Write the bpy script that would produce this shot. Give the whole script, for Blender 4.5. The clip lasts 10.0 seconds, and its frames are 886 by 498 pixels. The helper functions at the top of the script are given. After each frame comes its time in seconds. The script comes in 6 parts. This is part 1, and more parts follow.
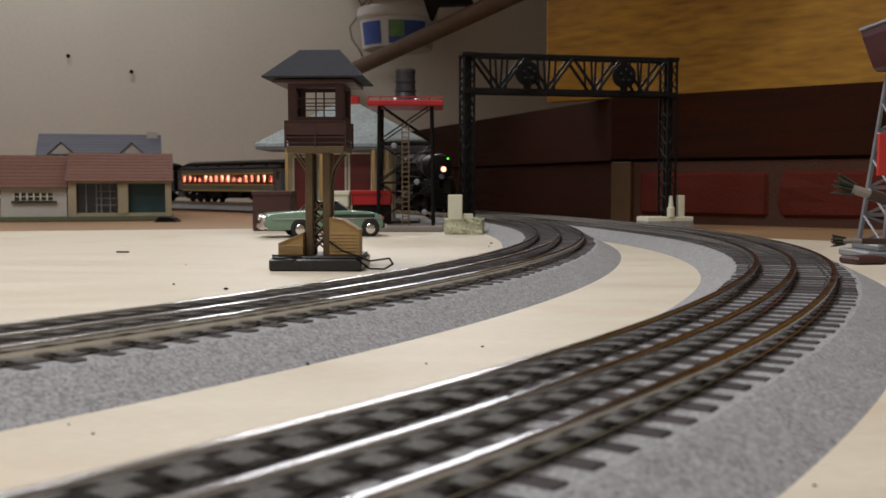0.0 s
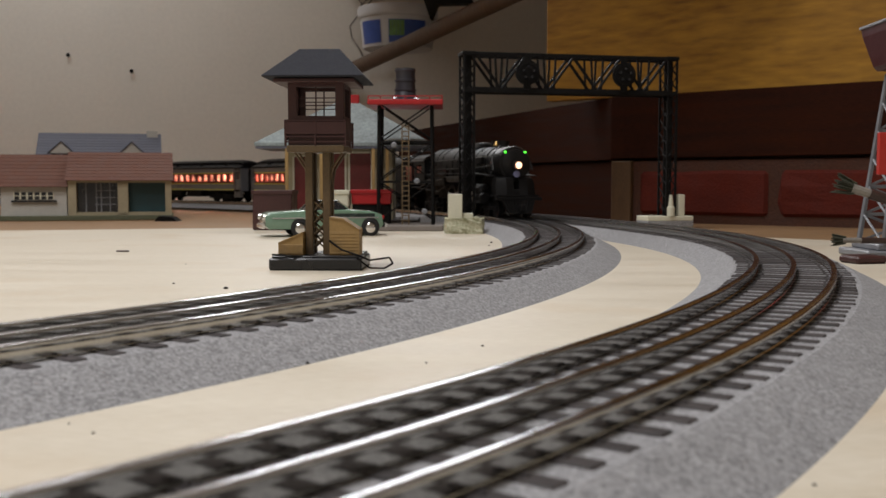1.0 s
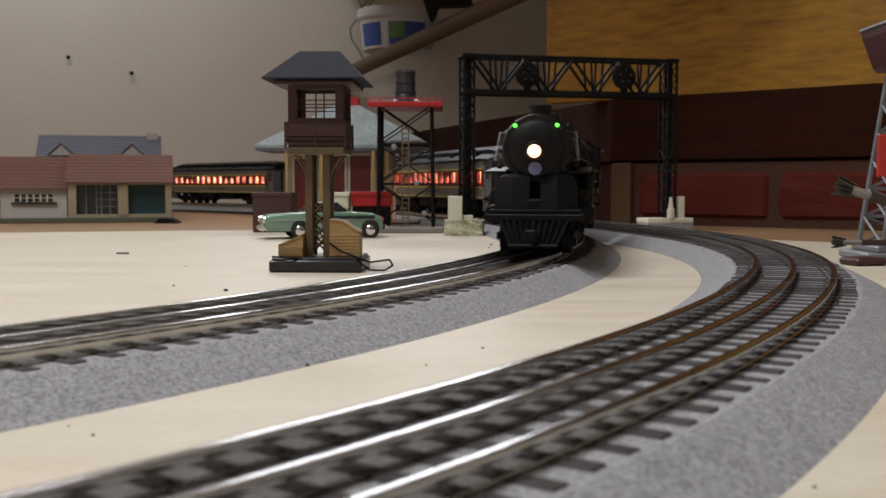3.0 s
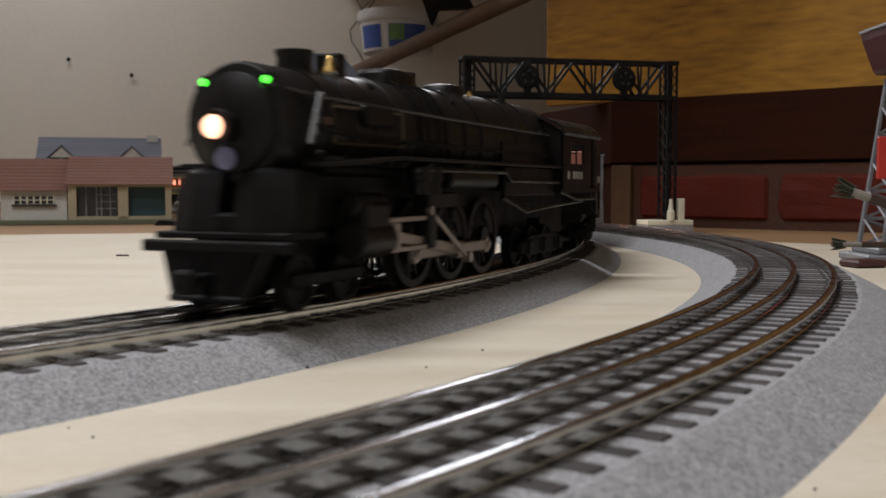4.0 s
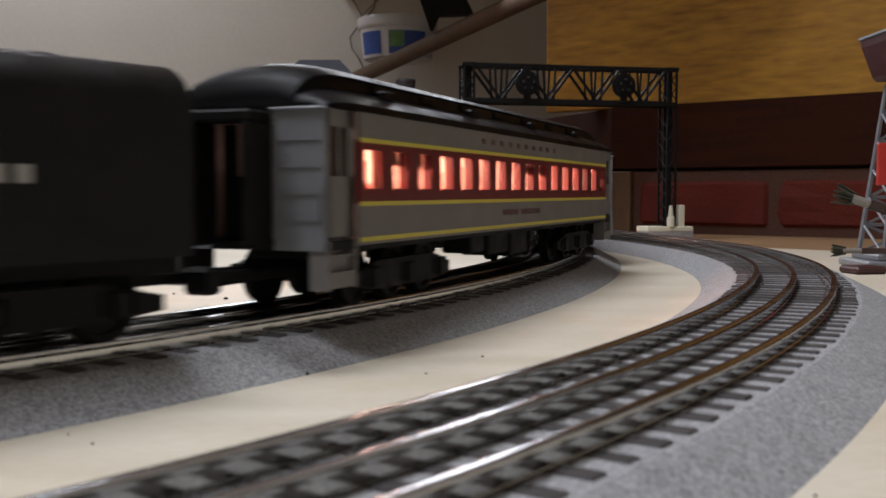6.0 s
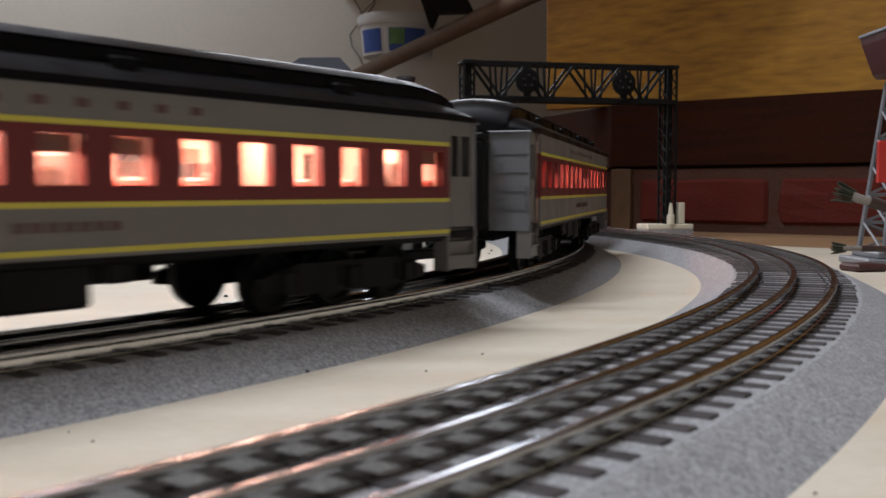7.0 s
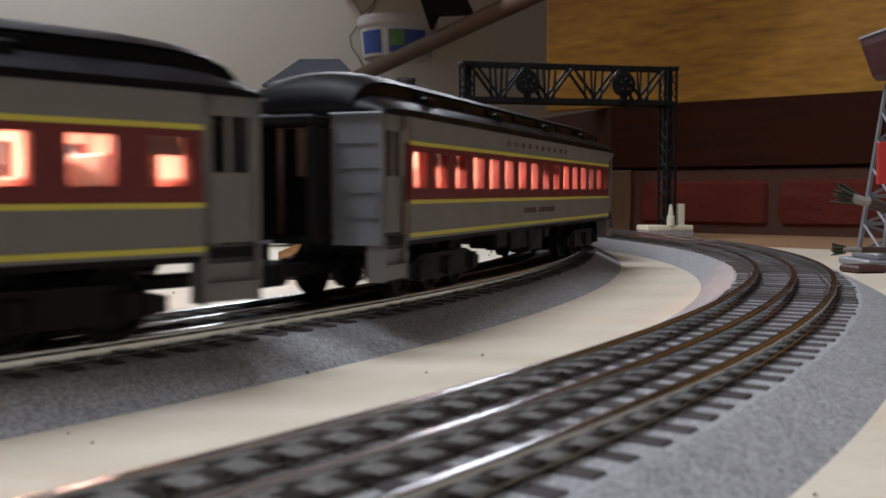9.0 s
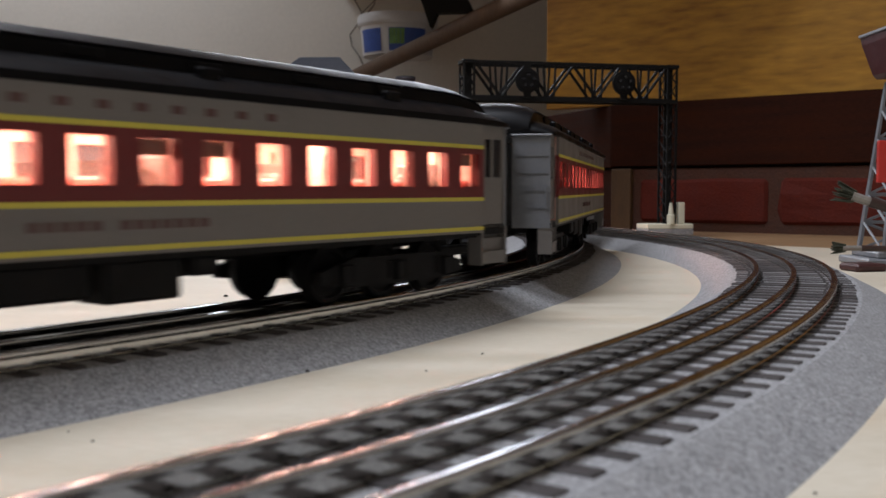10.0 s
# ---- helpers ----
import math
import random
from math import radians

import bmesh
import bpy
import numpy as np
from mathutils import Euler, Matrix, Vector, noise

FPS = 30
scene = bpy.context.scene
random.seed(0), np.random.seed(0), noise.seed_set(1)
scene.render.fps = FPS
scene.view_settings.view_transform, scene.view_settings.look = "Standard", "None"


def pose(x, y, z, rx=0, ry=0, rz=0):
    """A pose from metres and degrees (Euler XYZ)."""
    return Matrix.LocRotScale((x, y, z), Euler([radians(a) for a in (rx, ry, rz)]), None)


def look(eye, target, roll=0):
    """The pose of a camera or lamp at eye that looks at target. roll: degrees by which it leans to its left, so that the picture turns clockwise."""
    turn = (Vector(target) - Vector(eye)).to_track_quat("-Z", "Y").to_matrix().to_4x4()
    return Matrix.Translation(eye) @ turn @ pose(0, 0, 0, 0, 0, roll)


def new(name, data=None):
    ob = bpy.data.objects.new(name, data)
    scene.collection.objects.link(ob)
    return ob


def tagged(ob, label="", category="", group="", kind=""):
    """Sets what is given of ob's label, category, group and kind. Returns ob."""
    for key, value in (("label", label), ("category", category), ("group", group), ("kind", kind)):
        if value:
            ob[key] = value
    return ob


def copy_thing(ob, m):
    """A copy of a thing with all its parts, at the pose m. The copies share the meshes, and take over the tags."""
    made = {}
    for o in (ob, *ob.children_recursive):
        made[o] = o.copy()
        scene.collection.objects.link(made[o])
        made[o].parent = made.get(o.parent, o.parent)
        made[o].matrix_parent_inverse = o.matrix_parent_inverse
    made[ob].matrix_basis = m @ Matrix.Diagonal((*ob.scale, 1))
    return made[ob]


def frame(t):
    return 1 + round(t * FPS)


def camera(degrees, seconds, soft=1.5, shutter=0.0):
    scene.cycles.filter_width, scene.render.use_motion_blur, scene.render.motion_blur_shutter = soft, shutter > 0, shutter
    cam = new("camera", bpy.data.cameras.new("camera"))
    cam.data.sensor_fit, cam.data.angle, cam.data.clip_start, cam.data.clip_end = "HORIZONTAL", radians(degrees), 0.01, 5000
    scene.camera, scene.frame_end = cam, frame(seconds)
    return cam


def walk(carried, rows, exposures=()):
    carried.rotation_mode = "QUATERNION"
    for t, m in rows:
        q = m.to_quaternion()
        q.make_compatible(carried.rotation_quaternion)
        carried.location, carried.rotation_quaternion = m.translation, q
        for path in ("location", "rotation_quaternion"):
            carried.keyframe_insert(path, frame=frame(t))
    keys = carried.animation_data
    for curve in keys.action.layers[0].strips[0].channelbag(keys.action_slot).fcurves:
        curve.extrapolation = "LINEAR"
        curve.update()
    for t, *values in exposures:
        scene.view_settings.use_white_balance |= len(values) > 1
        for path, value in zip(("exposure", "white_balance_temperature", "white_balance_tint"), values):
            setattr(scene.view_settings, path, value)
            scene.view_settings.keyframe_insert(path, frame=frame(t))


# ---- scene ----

# ================= camera =================
EYE_Z = 0.0513
cam = camera(47.80, 10.0, soft=1.5, shutter=0.4)
cam.data.dof.use_dof = True
cam.data.dof.focus_distance = 0.55
cam.data.dof.aperture_fstop = 33.0
TILT = [(0, 0), (0.5, -1.2), (1, -1.4), (1.5, -3), (2, -4), (2.5, 0.8), (2.7, 1.6), (3.8, 5), (4, 6), (4.5, 10.5),
        (5, 16.5), (5.5, 18.2), (5.7, 18), (6.8, 13.6), (7, 13), (7.5, 12.5), (8, 13.6), (8.5, 15), (9, 15.3),
        (9.5, 15.2), (10, 12.6)]
walk(cam, [(t, pose(0, 0, EYE_Z, 90 - math.degrees(0.0663 - d / 1769.2), 0, 0)) for t, d in TILT],
     [(0, -0.12, 6550, 10), (2.7, -0.12, 6450, 10), (5, -0.08, 6250, 10), (7, -0.05, 5980, 10), (10, -0.05, 5950, 10)])

# ================= world and lamps =================
world = bpy.data.worlds.new("world")
scene.world = world
world.use_nodes = True
world.node_tree.nodes["Background"].inputs[0].default_value = (0.9, 0.85, 0.75, 1)
world.node_tree.nodes["Background"].inputs[1].default_value = 0.02


def area_lamp(name, eye, target, sx, sy, watts, color):
    d = bpy.data.lights.new(name, "AREA")
    d.shape, d.size, d.size_y, d.energy, d.color = "RECTANGLE", sx, sy, watts, color
    ob = new(name, d)
    ob.matrix_world = look(eye, target)
    return ob


area_lamp("ceiling_tube_light", (-0.38, 0.60, 1.36), (-0.38, 0.54, 0), 0.7, 0.16, 13.3, (0.96, 0.96, 0.99))
# Added fill for the train's near side, tilted back to miss the far wall.
area_lamp("front_fill_light", (-0.60, -0.06, 1.36), (-0.42, -0.60, 0), 0.9, 0.16, 15.2, (0.97, 0.96, 0.99))
# Added wash that brightens the upper left of the back wall; no fixture there.
area_lamp("wall_wash_light", (-1.15, 2.33, 1.36), (-1.15, 2.45, 0), 1.0, 0.12, 5.6, (0.97, 0.96, 0.99))
# Unseen lamp in mid-air, placed so the rail heads catch a bright stripe.
area_lamp("rail_gleam_light", (-0.10, 1.69, 0.49), (-0.05, 0.2, 0.06), 0.52, 0.10, 2.5, (0.97, 0.98, 1.0))


# ================= materials =================
def mat(name, color, rough=0.6, metal=0.0, var=0.15, scale=60.0, fine=600.0, bump=0.15, depth=0.0004, coat=0.0, emit=None,
        stretch=(1, 1, 1), other=None, vary=0.0, spec=0.5):
    m = bpy.data.materials.new(name)
    m.use_nodes = True
    nt = m.node_tree
    b = nt.nodes["Principled BSDF"]
    b.inputs["Roughness"].default_value = rough
    b.inputs["Metallic"].default_value = metal
    b.inputs["Coat Weight"].default_value = coat
    b.inputs["Specular IOR Level"].default_value = spec
    tc = nt.nodes.new("ShaderNodeTexCoord")
    mp = nt.nodes.new("ShaderNodeMapping")
    mp.inputs["Scale"].default_value = stretch
    nt.links.new(tc.outputs["Object"], mp.inputs[0])
    n1 = nt.nodes.new("ShaderNodeTexNoise")
    n1.inputs["Scale"].default_value, n1.inputs["Detail"].default_value = scale, 5
    n2 = nt.nodes.new("ShaderNodeTexNoise")
    n2.inputs["Scale"].default_value, n2.inputs["Detail"].default_value = fine, 3
    for n in (n1, n2):
        nt.links.new(mp.outputs[0], n.inputs["Vector"])
    add = nt.nodes.new("ShaderNodeMath")
    add.operation = "ADD"
    nt.links.new(n1.outputs["Fac"], add.inputs[0])
    nt.links.new(n2.outputs["Fac"], add.inputs[1])
    fac = add.outputs[0]
    if vary:
        oi = nt.nodes.new("ShaderNodeObjectInfo")
        ma = nt.nodes.new("ShaderNodeMath")
        ma.operation = "MULTIPLY_ADD"
        ma.inputs[1].default_value = vary
        nt.links.new(oi.outputs["Random"], ma.inputs[0])
        nt.links.new(fac, ma.inputs[2])
        fac = ma.outputs[0]
    rp = nt.nodes.new("ShaderNodeMapRange")
    rp.inputs["From Min"].default_value, rp.inputs["From Max"].default_value = 0.6, 1.4 + vary
    nt.links.new(fac, rp.inputs["Value"])
    mix = nt.nodes.new("ShaderNodeMix")
    mix.data_type = "RGBA"
    lo = [max(0, c * (1 - var)) for c in color] if other is None else color
    hi = [min(1, c * (1 + var)) for c in color] if other is None else other
    mix.inputs[6].default_value, mix.inputs[7].default_value = (*lo, 1), (*hi, 1)
    nt.links.new(rp.outputs[0], mix.inputs[0])
    nt.links.new(mix.outputs[2], b.inputs["Base Color"])
    rr = nt.nodes.new("ShaderNodeMapRange")
    rr.inputs["From Min"].default_value, rr.inputs["From Max"].default_value = 0.3, 0.7
    rr.inputs["To Min"].default_value, rr.inputs["To Max"].default_value = max(0.02, rough * 0.8), min(1, rough * 1.2)
    nt.links.new(n1.outputs["Fac"], rr.inputs["Value"])
    nt.links.new(rr.outputs[0], b.inputs["Roughness"])
    if bump:
        bp = nt.nodes.new("ShaderNodeBump")
        bp.inputs["Strength"].default_value, bp.inputs["Distance"].default_value = bump, depth
        nt.links.new(n2.outputs["Fac"], bp.inputs["Height"])
        nt.links.new(bp.outputs[0], b.inputs["Normal"])
    if emit:
        b.inputs["Emission Color"].default_value = (*emit[0], 1)
        b.inputs["Emission Strength"].default_value = emit[1]
    return m


def glass_mat(name, tint, rough=0.03):
    m = bpy.data.materials.new(name)
    m.use_nodes = True
    b = m.node_tree.nodes["Principled BSDF"]
    b.inputs["Base Color"].default_value = (*tint, 1)
    b.inputs["Roughness"].default_value = rough
    b.inputs["Transmission Weight"].default_value = 1.0
    b.inputs["IOR"].default_value = 1.05
    return m


def plywood_mat():
    m = mat("cream_plywood", (0.49, 0.425, 0.315), 0.55, var=0.06, scale=6, fine=180, bump=0.05, depth=0.0003, stretch=(1, 9, 1),
            other=(0.655, 0.60, 0.495))
    nt = m.node_tree
    b = nt.nodes["Principled BSDF"]
    src = b.inputs["Base Color"].links[0].from_socket
    tc = nt.nodes["Texture Coordinate"]
    st = nt.nodes.new("ShaderNodeTexNoise")
    st.inputs["Scale"].default_value, st.inputs["Detail"].default_value = 14, 6
    nt.links.new(tc.outputs["Object"], st.inputs["Vector"])
    mr = nt.nodes.new("ShaderNodeMapRange")
    mr.inputs["From Min"].default_value, mr.inputs["From Max"].default_value = 0.55, 0.75
    mr.inputs["To Max"].default_value = 0.5
    nt.links.new(st.outputs["Fac"], mr.inputs["Value"])
    mx = nt.nodes.new("ShaderNodeMix")
    mx.data_type = "RGBA"
    mx.inputs[7].default_value = (0.50, 0.38, 0.24, 1)
    nt.links.new(mr.outputs[0], mx.inputs[0])
    nt.links.new(src, mx.inputs[6])
    nt.links.new(mx.outputs[2], b.inputs["Base Color"])
    return m


def foam_mat():
    m = mat("grey_foam", (0.285, 0.283, 0.287), 0.95, var=0.12, scale=70, fine=900, bump=0.0, spec=0.2)
    nt = m.node_tree
    b = nt.nodes["Principled BSDF"]
    tc = nt.nodes["Texture Coordinate"]
    src = b.inputs["Base Color"].links[0].from_socket
    vo = nt.nodes.new("ShaderNodeTexVoronoi")
    vo.inputs["Scale"].default_value = 1350
    nt.links.new(tc.outputs["Object"], vo.inputs["Vector"])
    sep = nt.nodes.new("ShaderNodeSeparateColor")
    nt.links.new(vo.outputs["Color"], sep.inputs[0])
    mr = nt.nodes.new("ShaderNodeMapRange")
    mr.inputs["To Min"].default_value, mr.inputs["To Max"].default_value = 0.64, 1.28
    nt.links.new(sep.outputs[0], mr.inputs["Value"])
    mu = nt.nodes.new("ShaderNodeMix")
    mu.data_type, mu.blend_type = "RGBA", "MULTIPLY"
    mu.inputs[0].default_value = 1.0
    cc = nt.nodes.new("ShaderNodeCombineColor")
    for k in range(3):
        nt.links.new(mr.outputs[0], cc.inputs[k])
    nt.links.new(src, mu.inputs[6])
    nt.links.new(cc.outputs[0], mu.inputs[7])
    nt.links.new(mu.outputs[2], b.inputs["Base Color"])
    bp = nt.nodes.new("ShaderNodeBump")
    bp.inputs["Strength"].default_value, bp.inputs["Distance"].default_value = 0.3, 0.0006
    nt.links.new(sep.outputs[1], bp.inputs["Height"])
    nt.links.new(bp.outputs[0], b.inputs["Normal"])
    return m


MCREAM = plywood_mat()
MFOAM = foam_mat()
MBROWNBOARD = mat("brown_board", (0.20, 0.115, 0.055), 0.6, scale=8, fine=140, stretch=(1, 8, 1), other=(0.36, 0.22, 0.11))
MWALL = mat("cream_wall_paint", (0.80, 0.765, 0.69), 0.7, var=0.05, scale=5, fine=90, bump=0.06, depth=0.002)
MCEIL = mat("white_ceiling_paint", (0.75, 0.73, 0.68), 0.8, var=0.04, scale=4, fine=60)
MRAILTOP = mat("polished_rail_head", (0.58, 0.59, 0.62), 0.18, 1.0, var=0.18, scale=120, fine=900, bump=0.05)
MRAILSIDE = mat("dull_steel_rail_side", (0.40, 0.388, 0.36), 0.14, 1.0, scale=150, fine=900, bump=0.03, other=(0.54, 0.525, 0.485))
MTIE = mat("dark_brown_tie", (0.026, 0.023, 0.0225), 0.7, var=0.4, scale=300, fine=1200, bump=0.5, depth=0.0005, vary=0.5,
           other=(0.072, 0.062, 0.060), spec=0.3)
MBLACK = mat("satin_black_paint", (0.0090, 0.0081, 0.0078), 0.40, 0.0, var=0.4, scale=90, fine=700, bump=0.2, depth=0.0003, spec=0.18)
MBLACKDULL = mat("dull_black_plastic", (0.0070, 0.0064, 0.0062), 0.58, 0.0, var=0.35, scale=120, fine=700, bump=0.15, spec=0.14)
MWIREDARK = mat("dull_brass_wire", (0.10, 0.075, 0.045), 0.45, 0.5, var=0.2)
MLADDER = mat("grey_painted_ladder", (0.10, 0.10, 0.10), 0.45, 0.3, var=0.2)
MROD = mat("grey_tan_rod_metal", (0.36, 0.31, 0.27), 0.38, 0.6, var=0.2, scale=200, fine=900, bump=0.05)
MBRASS = mat("polished_brass", (0.72, 0.50, 0.18), 0.25, 1.0, var=0.15, scale=200, fine=900, bump=0.03)
MGREY = mat("grey_car_paint", (0.165, 0.152, 0.140), 0.5, 0.0, var=0.10, scale=60, fine=800, bump=0.05, depth=0.0002)
MGREYEND = mat("blue_grey_car_end", (0.175, 0.18, 0.195), 0.45, 0.0, var=0.10, scale=60, fine=800, bump=0.05, depth=0.0002)
MMAROON = mat("maroon_car_paint", (0.125, 0.0075, 0.0075), 0.45, 0.0, var=0.12, scale=60, fine=800, bump=0.05, depth=0.0002)
MYELLOW = mat("yellow_stripe_paint", (0.60, 0.52, 0.065), 0.5, 0.0, var=0.08, scale=60, fine=800, bump=0.0)
MROOF = mat("gloss_black_roof", (0.0050, 0.0046, 0.0052), 0.42, 0.0, var=0.3, scale=70, fine=800, bump=0.06, depth=0.0002, spec=0.08)
MLETTER = mat("pale_grey_lettering", (0.33, 0.32, 0.30), 0.5, var=0.1)
MLETTERRED = mat("maroon_lettering", (0.085, 0.034, 0.030), 0.5, var=0.1)
MINTERIOR = mat("coach_interior_plastic", (0.66, 0.40, 0.33), 0.5, var=0.15, scale=120, fine=500)
MSEAT = mat("coach_seat_plastic", (0.45, 0.10, 0.07), 0.5, var=0.2)
MSEATGREY = mat("brown_grey_seat_plastic", (0.20, 0.13, 0.11), 0.6, var=0.2)
MSHADE = mat("brown_paper_shade", (0.22, 0.10, 0.07), 0.7, var=0.2)
MGLOW = mat("warm_coach_bulb_strip", (1, 0.7, 0.45), 0.5, emit=((1.0, 0.55, 0.39), 72.0), bump=0)
MHEAD = mat("lit_headlamp_lens", (1, 0.8, 0.6), 0.3, emit=((1.0, 0.50, 0.30), 2.7), bump=0)
MGREEN = mat("lit_green_marker_lens", (0.1, 0.9, 0.1), 0.3, emit=((0.08, 1.0, 0.04), 3.6), bump=0)
MCABGLOW = mat("warm_cab_bulb", (1, 0.6, 0.4), 0.5, emit=((1.0, 0.42, 0.28), 26.0), bump=0)
MCABIN = mat("cab_interior_paint", (0.09, 0.045, 0.036), 0.5, var=0.2)
# Warm cab light is partly put into this red-brown, beside the bulb.
MBULK = mat("cab_glow_red_brown", (0.34, 0.135, 0.10), 0.5, var=0.25)
MGLASS = glass_mat("clear_plastic_pane", (0.97, 0.95, 0.93))


def frosted_mat():
    """Milky plastic that lets light through softly."""
    m = mat("frosted_window_strip", (0.44, 0.32, 0.28), 0.3, var=0.12, scale=90, fine=500, bump=0.05)
    nt = m.node_tree
    b = nt.nodes["Principled BSDF"]
    tr = nt.nodes.new("ShaderNodeBsdfTranslucent")
    nt.links.new(b.inputs["Base Color"].links[0].from_socket, tr.inputs["Color"])
    gl = nt.nodes.new("ShaderNodeBsdfTransparent")
    mx, m2 = nt.nodes.new("ShaderNodeMixShader"), nt.nodes.new("ShaderNodeMixShader")
    mx.inputs[0].default_value, m2.inputs[0].default_value = 0.86, 0.06
    nt.links.new(tr.outputs[0], mx.inputs[1])
    nt.links.new(gl.outputs[0], mx.inputs[2])
    nt.links.new(mx.outputs[0], m2.inputs[1])
    nt.links.new(b.outputs[0], m2.inputs[2])
    nt.links.new(m2.outputs[0], nt.nodes["Material Output"].inputs["Surface"])
    return m


MFROST = frosted_mat()
MCOAL = mat("coal", (0.012, 0.012, 0.012), 0.4, var=0.4, scale=300, fine=600, bump=0.8, depth=0.001)


# ================= mesh helpers =================
class Shape:
    """Collects plain geometry for one mesh."""

    def __init__(self):
        self.v, self.f, self.m = [], [], []

    def poly(self, pts, k=0):
        n = len(self.v)
        self.v += [tuple(p) for p in pts]
        self.f.append(tuple(range(n, n + len(pts))))
        self.m.append(k)

    def box(self, x0, x1, y0, y1, z0, z1, k=0, c=0.0, m=None):
        if x0 > x1: x0, x1 = x1, x0
        if y0 > y1: y0, y1 = y1, y0
        if z0 > z1: z0, z1 = z1, z0
        c = min(c, (x1 - x0) * 0.45, (y1 - y0) * 0.45, (z1 - z0) * 0.45)
        n = len(self.v)
        if c <= 0:
            vs = [(x, y, z) for z in (z0, z1) for y in (y0, y1) for x in (x0, x1)]
            fs = [(0, 2, 3, 1), (4, 5, 7, 6), (0, 1, 5, 4), (2, 6, 7, 3), (0, 4, 6, 2), (1, 3, 7, 5)]
        else:
            bm = bmesh.new()
            bmesh.ops.create_cube(bm, size=1)
            for v in bm.verts:
                v.co = Vector(((x0 + x1) / 2 + v.co.x * (x1 - x0), (y0 + y1) / 2 + v.co.y * (y1 - y0), (z0 + z1) / 2 + v.co.z * (z1 - z0)))
            bmesh.ops.bevel(bm, geom=bm.edges[:], offset=c, segments=1, affect="EDGES")
            bm.verts.index_update()
            vs = [tuple(v.co) for v in bm.verts]
            fs = [tuple(v.index for v in f.verts) for f in bm.faces]
            bm.free()
        if m is not None:
            vs = [tuple(m @ Vector(p)) for p in vs]
        self.v += vs
        self.f += [tuple(i + n for i in f) for f in fs]
        self.m += [k] * len(fs)
        return self

    def rod(self, a, b, r, seg=10, k=0, r2=None, caps=True):
        a, b = Vector(a), Vector(b)
        r2 = r if r2 is None else r2
        q = (b - a).to_track_quat("Z", "Y").to_matrix()
        n = len(self.v)
        for p, rr in ((a, r), (b, r2)):
            for i in range(seg):
                t = 2 * math.pi * i / seg
                self.v.append(tuple(p + q @ Vector((math.cos(t) * rr, math.sin(t) * rr, 0))))
        for i in range(seg):
            j = (i + 1) % seg
            self.f.append((n + i, n + j, n + seg + j, n + seg + i))
            self.m.append(k)
        if caps:
            self.f += [tuple(n + i for i in reversed(range(seg))), tuple(n + seg + i for i in range(seg))]
            self.m += [k, k]
        return self

    def lathe(self, origin, axis, prof, seg=20, k=0):
        """prof: pairs of distance along the axis and radius."""
        q = Vector(axis).to_track_quat("Z", "Y").to_matrix()
        o = Vector(origin)
        n = len(self.v)
        for d, r in prof:
            for i in range(seg):
                t = 2 * math.pi * i / seg
                self.v.append(tuple(o + q @ Vector((math.cos(t) * r, math.sin(t) * r, d))))
        for s in range(len(prof) - 1):
            for i in range(seg):
                j = (i + 1) % seg
                self.f.append((n + s * seg + i, n + s * seg + j, n + (s + 1) * seg + j, n + (s + 1) * seg + i))
                self.m.append(k)
        self.f += [tuple(n + i for i in reversed(range(seg))), tuple(n + (len(prof) - 1) * seg + i for i in range(seg))]
        self.m += [k, k]
        return self

    def path(self, pts, r, seg=6, k=0):
        for a, b in zip(pts, pts[1:]):
            self.rod(a, b, r, seg, k)
        return self

    def loft(self, rows, k=0, closed=True, ends=True):
        """rows: equal-length rings of points."""
        n, w = len(self.v), len(rows[0])
        for r in rows:
            self.v += [tuple(p) for p in r]
        for s in range(len(rows) - 1):
            for i in range(w if closed else w - 1):
                j = (i + 1) % w
                self.f.append((n + s * w + i, n + s * w + j, n + (s + 1) * w + j, n + (s + 1) * w + i))
                self.m.append(k)
        if ends:
            self.f += [tuple(n + i for i in reversed(range(w))), tuple(n + (len(rows) - 1) * w + i for i in range(w))]
            self.m += [k, k]
        return self

    def prism(self, pts2, y0, y1, k=0, axis="y"):
        def p3(p, d):
            return (p[0], d, p[1]) if axis == "y" else (d, p[0], p[1]) if axis == "x" else (p[0], p[1], d)
        return self.loft([[p3(p, y0) for p in pts2], [p3(p, y1) for p in pts2]], k)

    def mesh(self, name, mats, smooth=0.0):
        me = bpy.data.meshes.new(name)
        me.from_pydata(self.v, [], self.f)
        for m in mats if isinstance(mats, (list, tuple)) else [mats]:
            me.materials.append(m)
        me.polygons.foreach_set("material_index", self.m)
        bm = bmesh.new()
        bm.from_mesh(me)
        bmesh.ops.recalc_face_normals(bm, faces=bm.faces[:])
        if smooth:
            for f in bm.faces:
                f.smooth = True
            for e in bm.edges:
                e.smooth = len(e.link_faces) == 2 and e.calc_face_angle(0) < radians(smooth)
        bm.to_mesh(me)
        bm.free()
        return me


def part(name, shape, mats, parent, label="", smooth=0.0, m=None):
    me = shape if isinstance(shape, bpy.types.Mesh) else shape.mesh(name, mats, smooth)
    ob = new(name, me)
    ob.parent = parent
    if m is not None:
        ob.matrix_basis = m
    if label:
        ob["label"] = label
    return ob


def thing(name, label, category, m=None, group="", kind=""):
    ob = new(name)
    ob.empty_display_size = 0.02
    if m is not None:
        ob.matrix_basis = m
    return tagged(ob, label, category, group, kind)


def solid(name, shape, mats, label, category, m=None, group="", kind="", smooth=0.0):
    ob = new(name, shape.mesh(name, mats, smooth))
    if m is not None:
        ob.matrix_basis = m
    return tagged(ob, label, category, group, kind)


# ================= the two track lines =================
RAIL_TOP = 0.0132


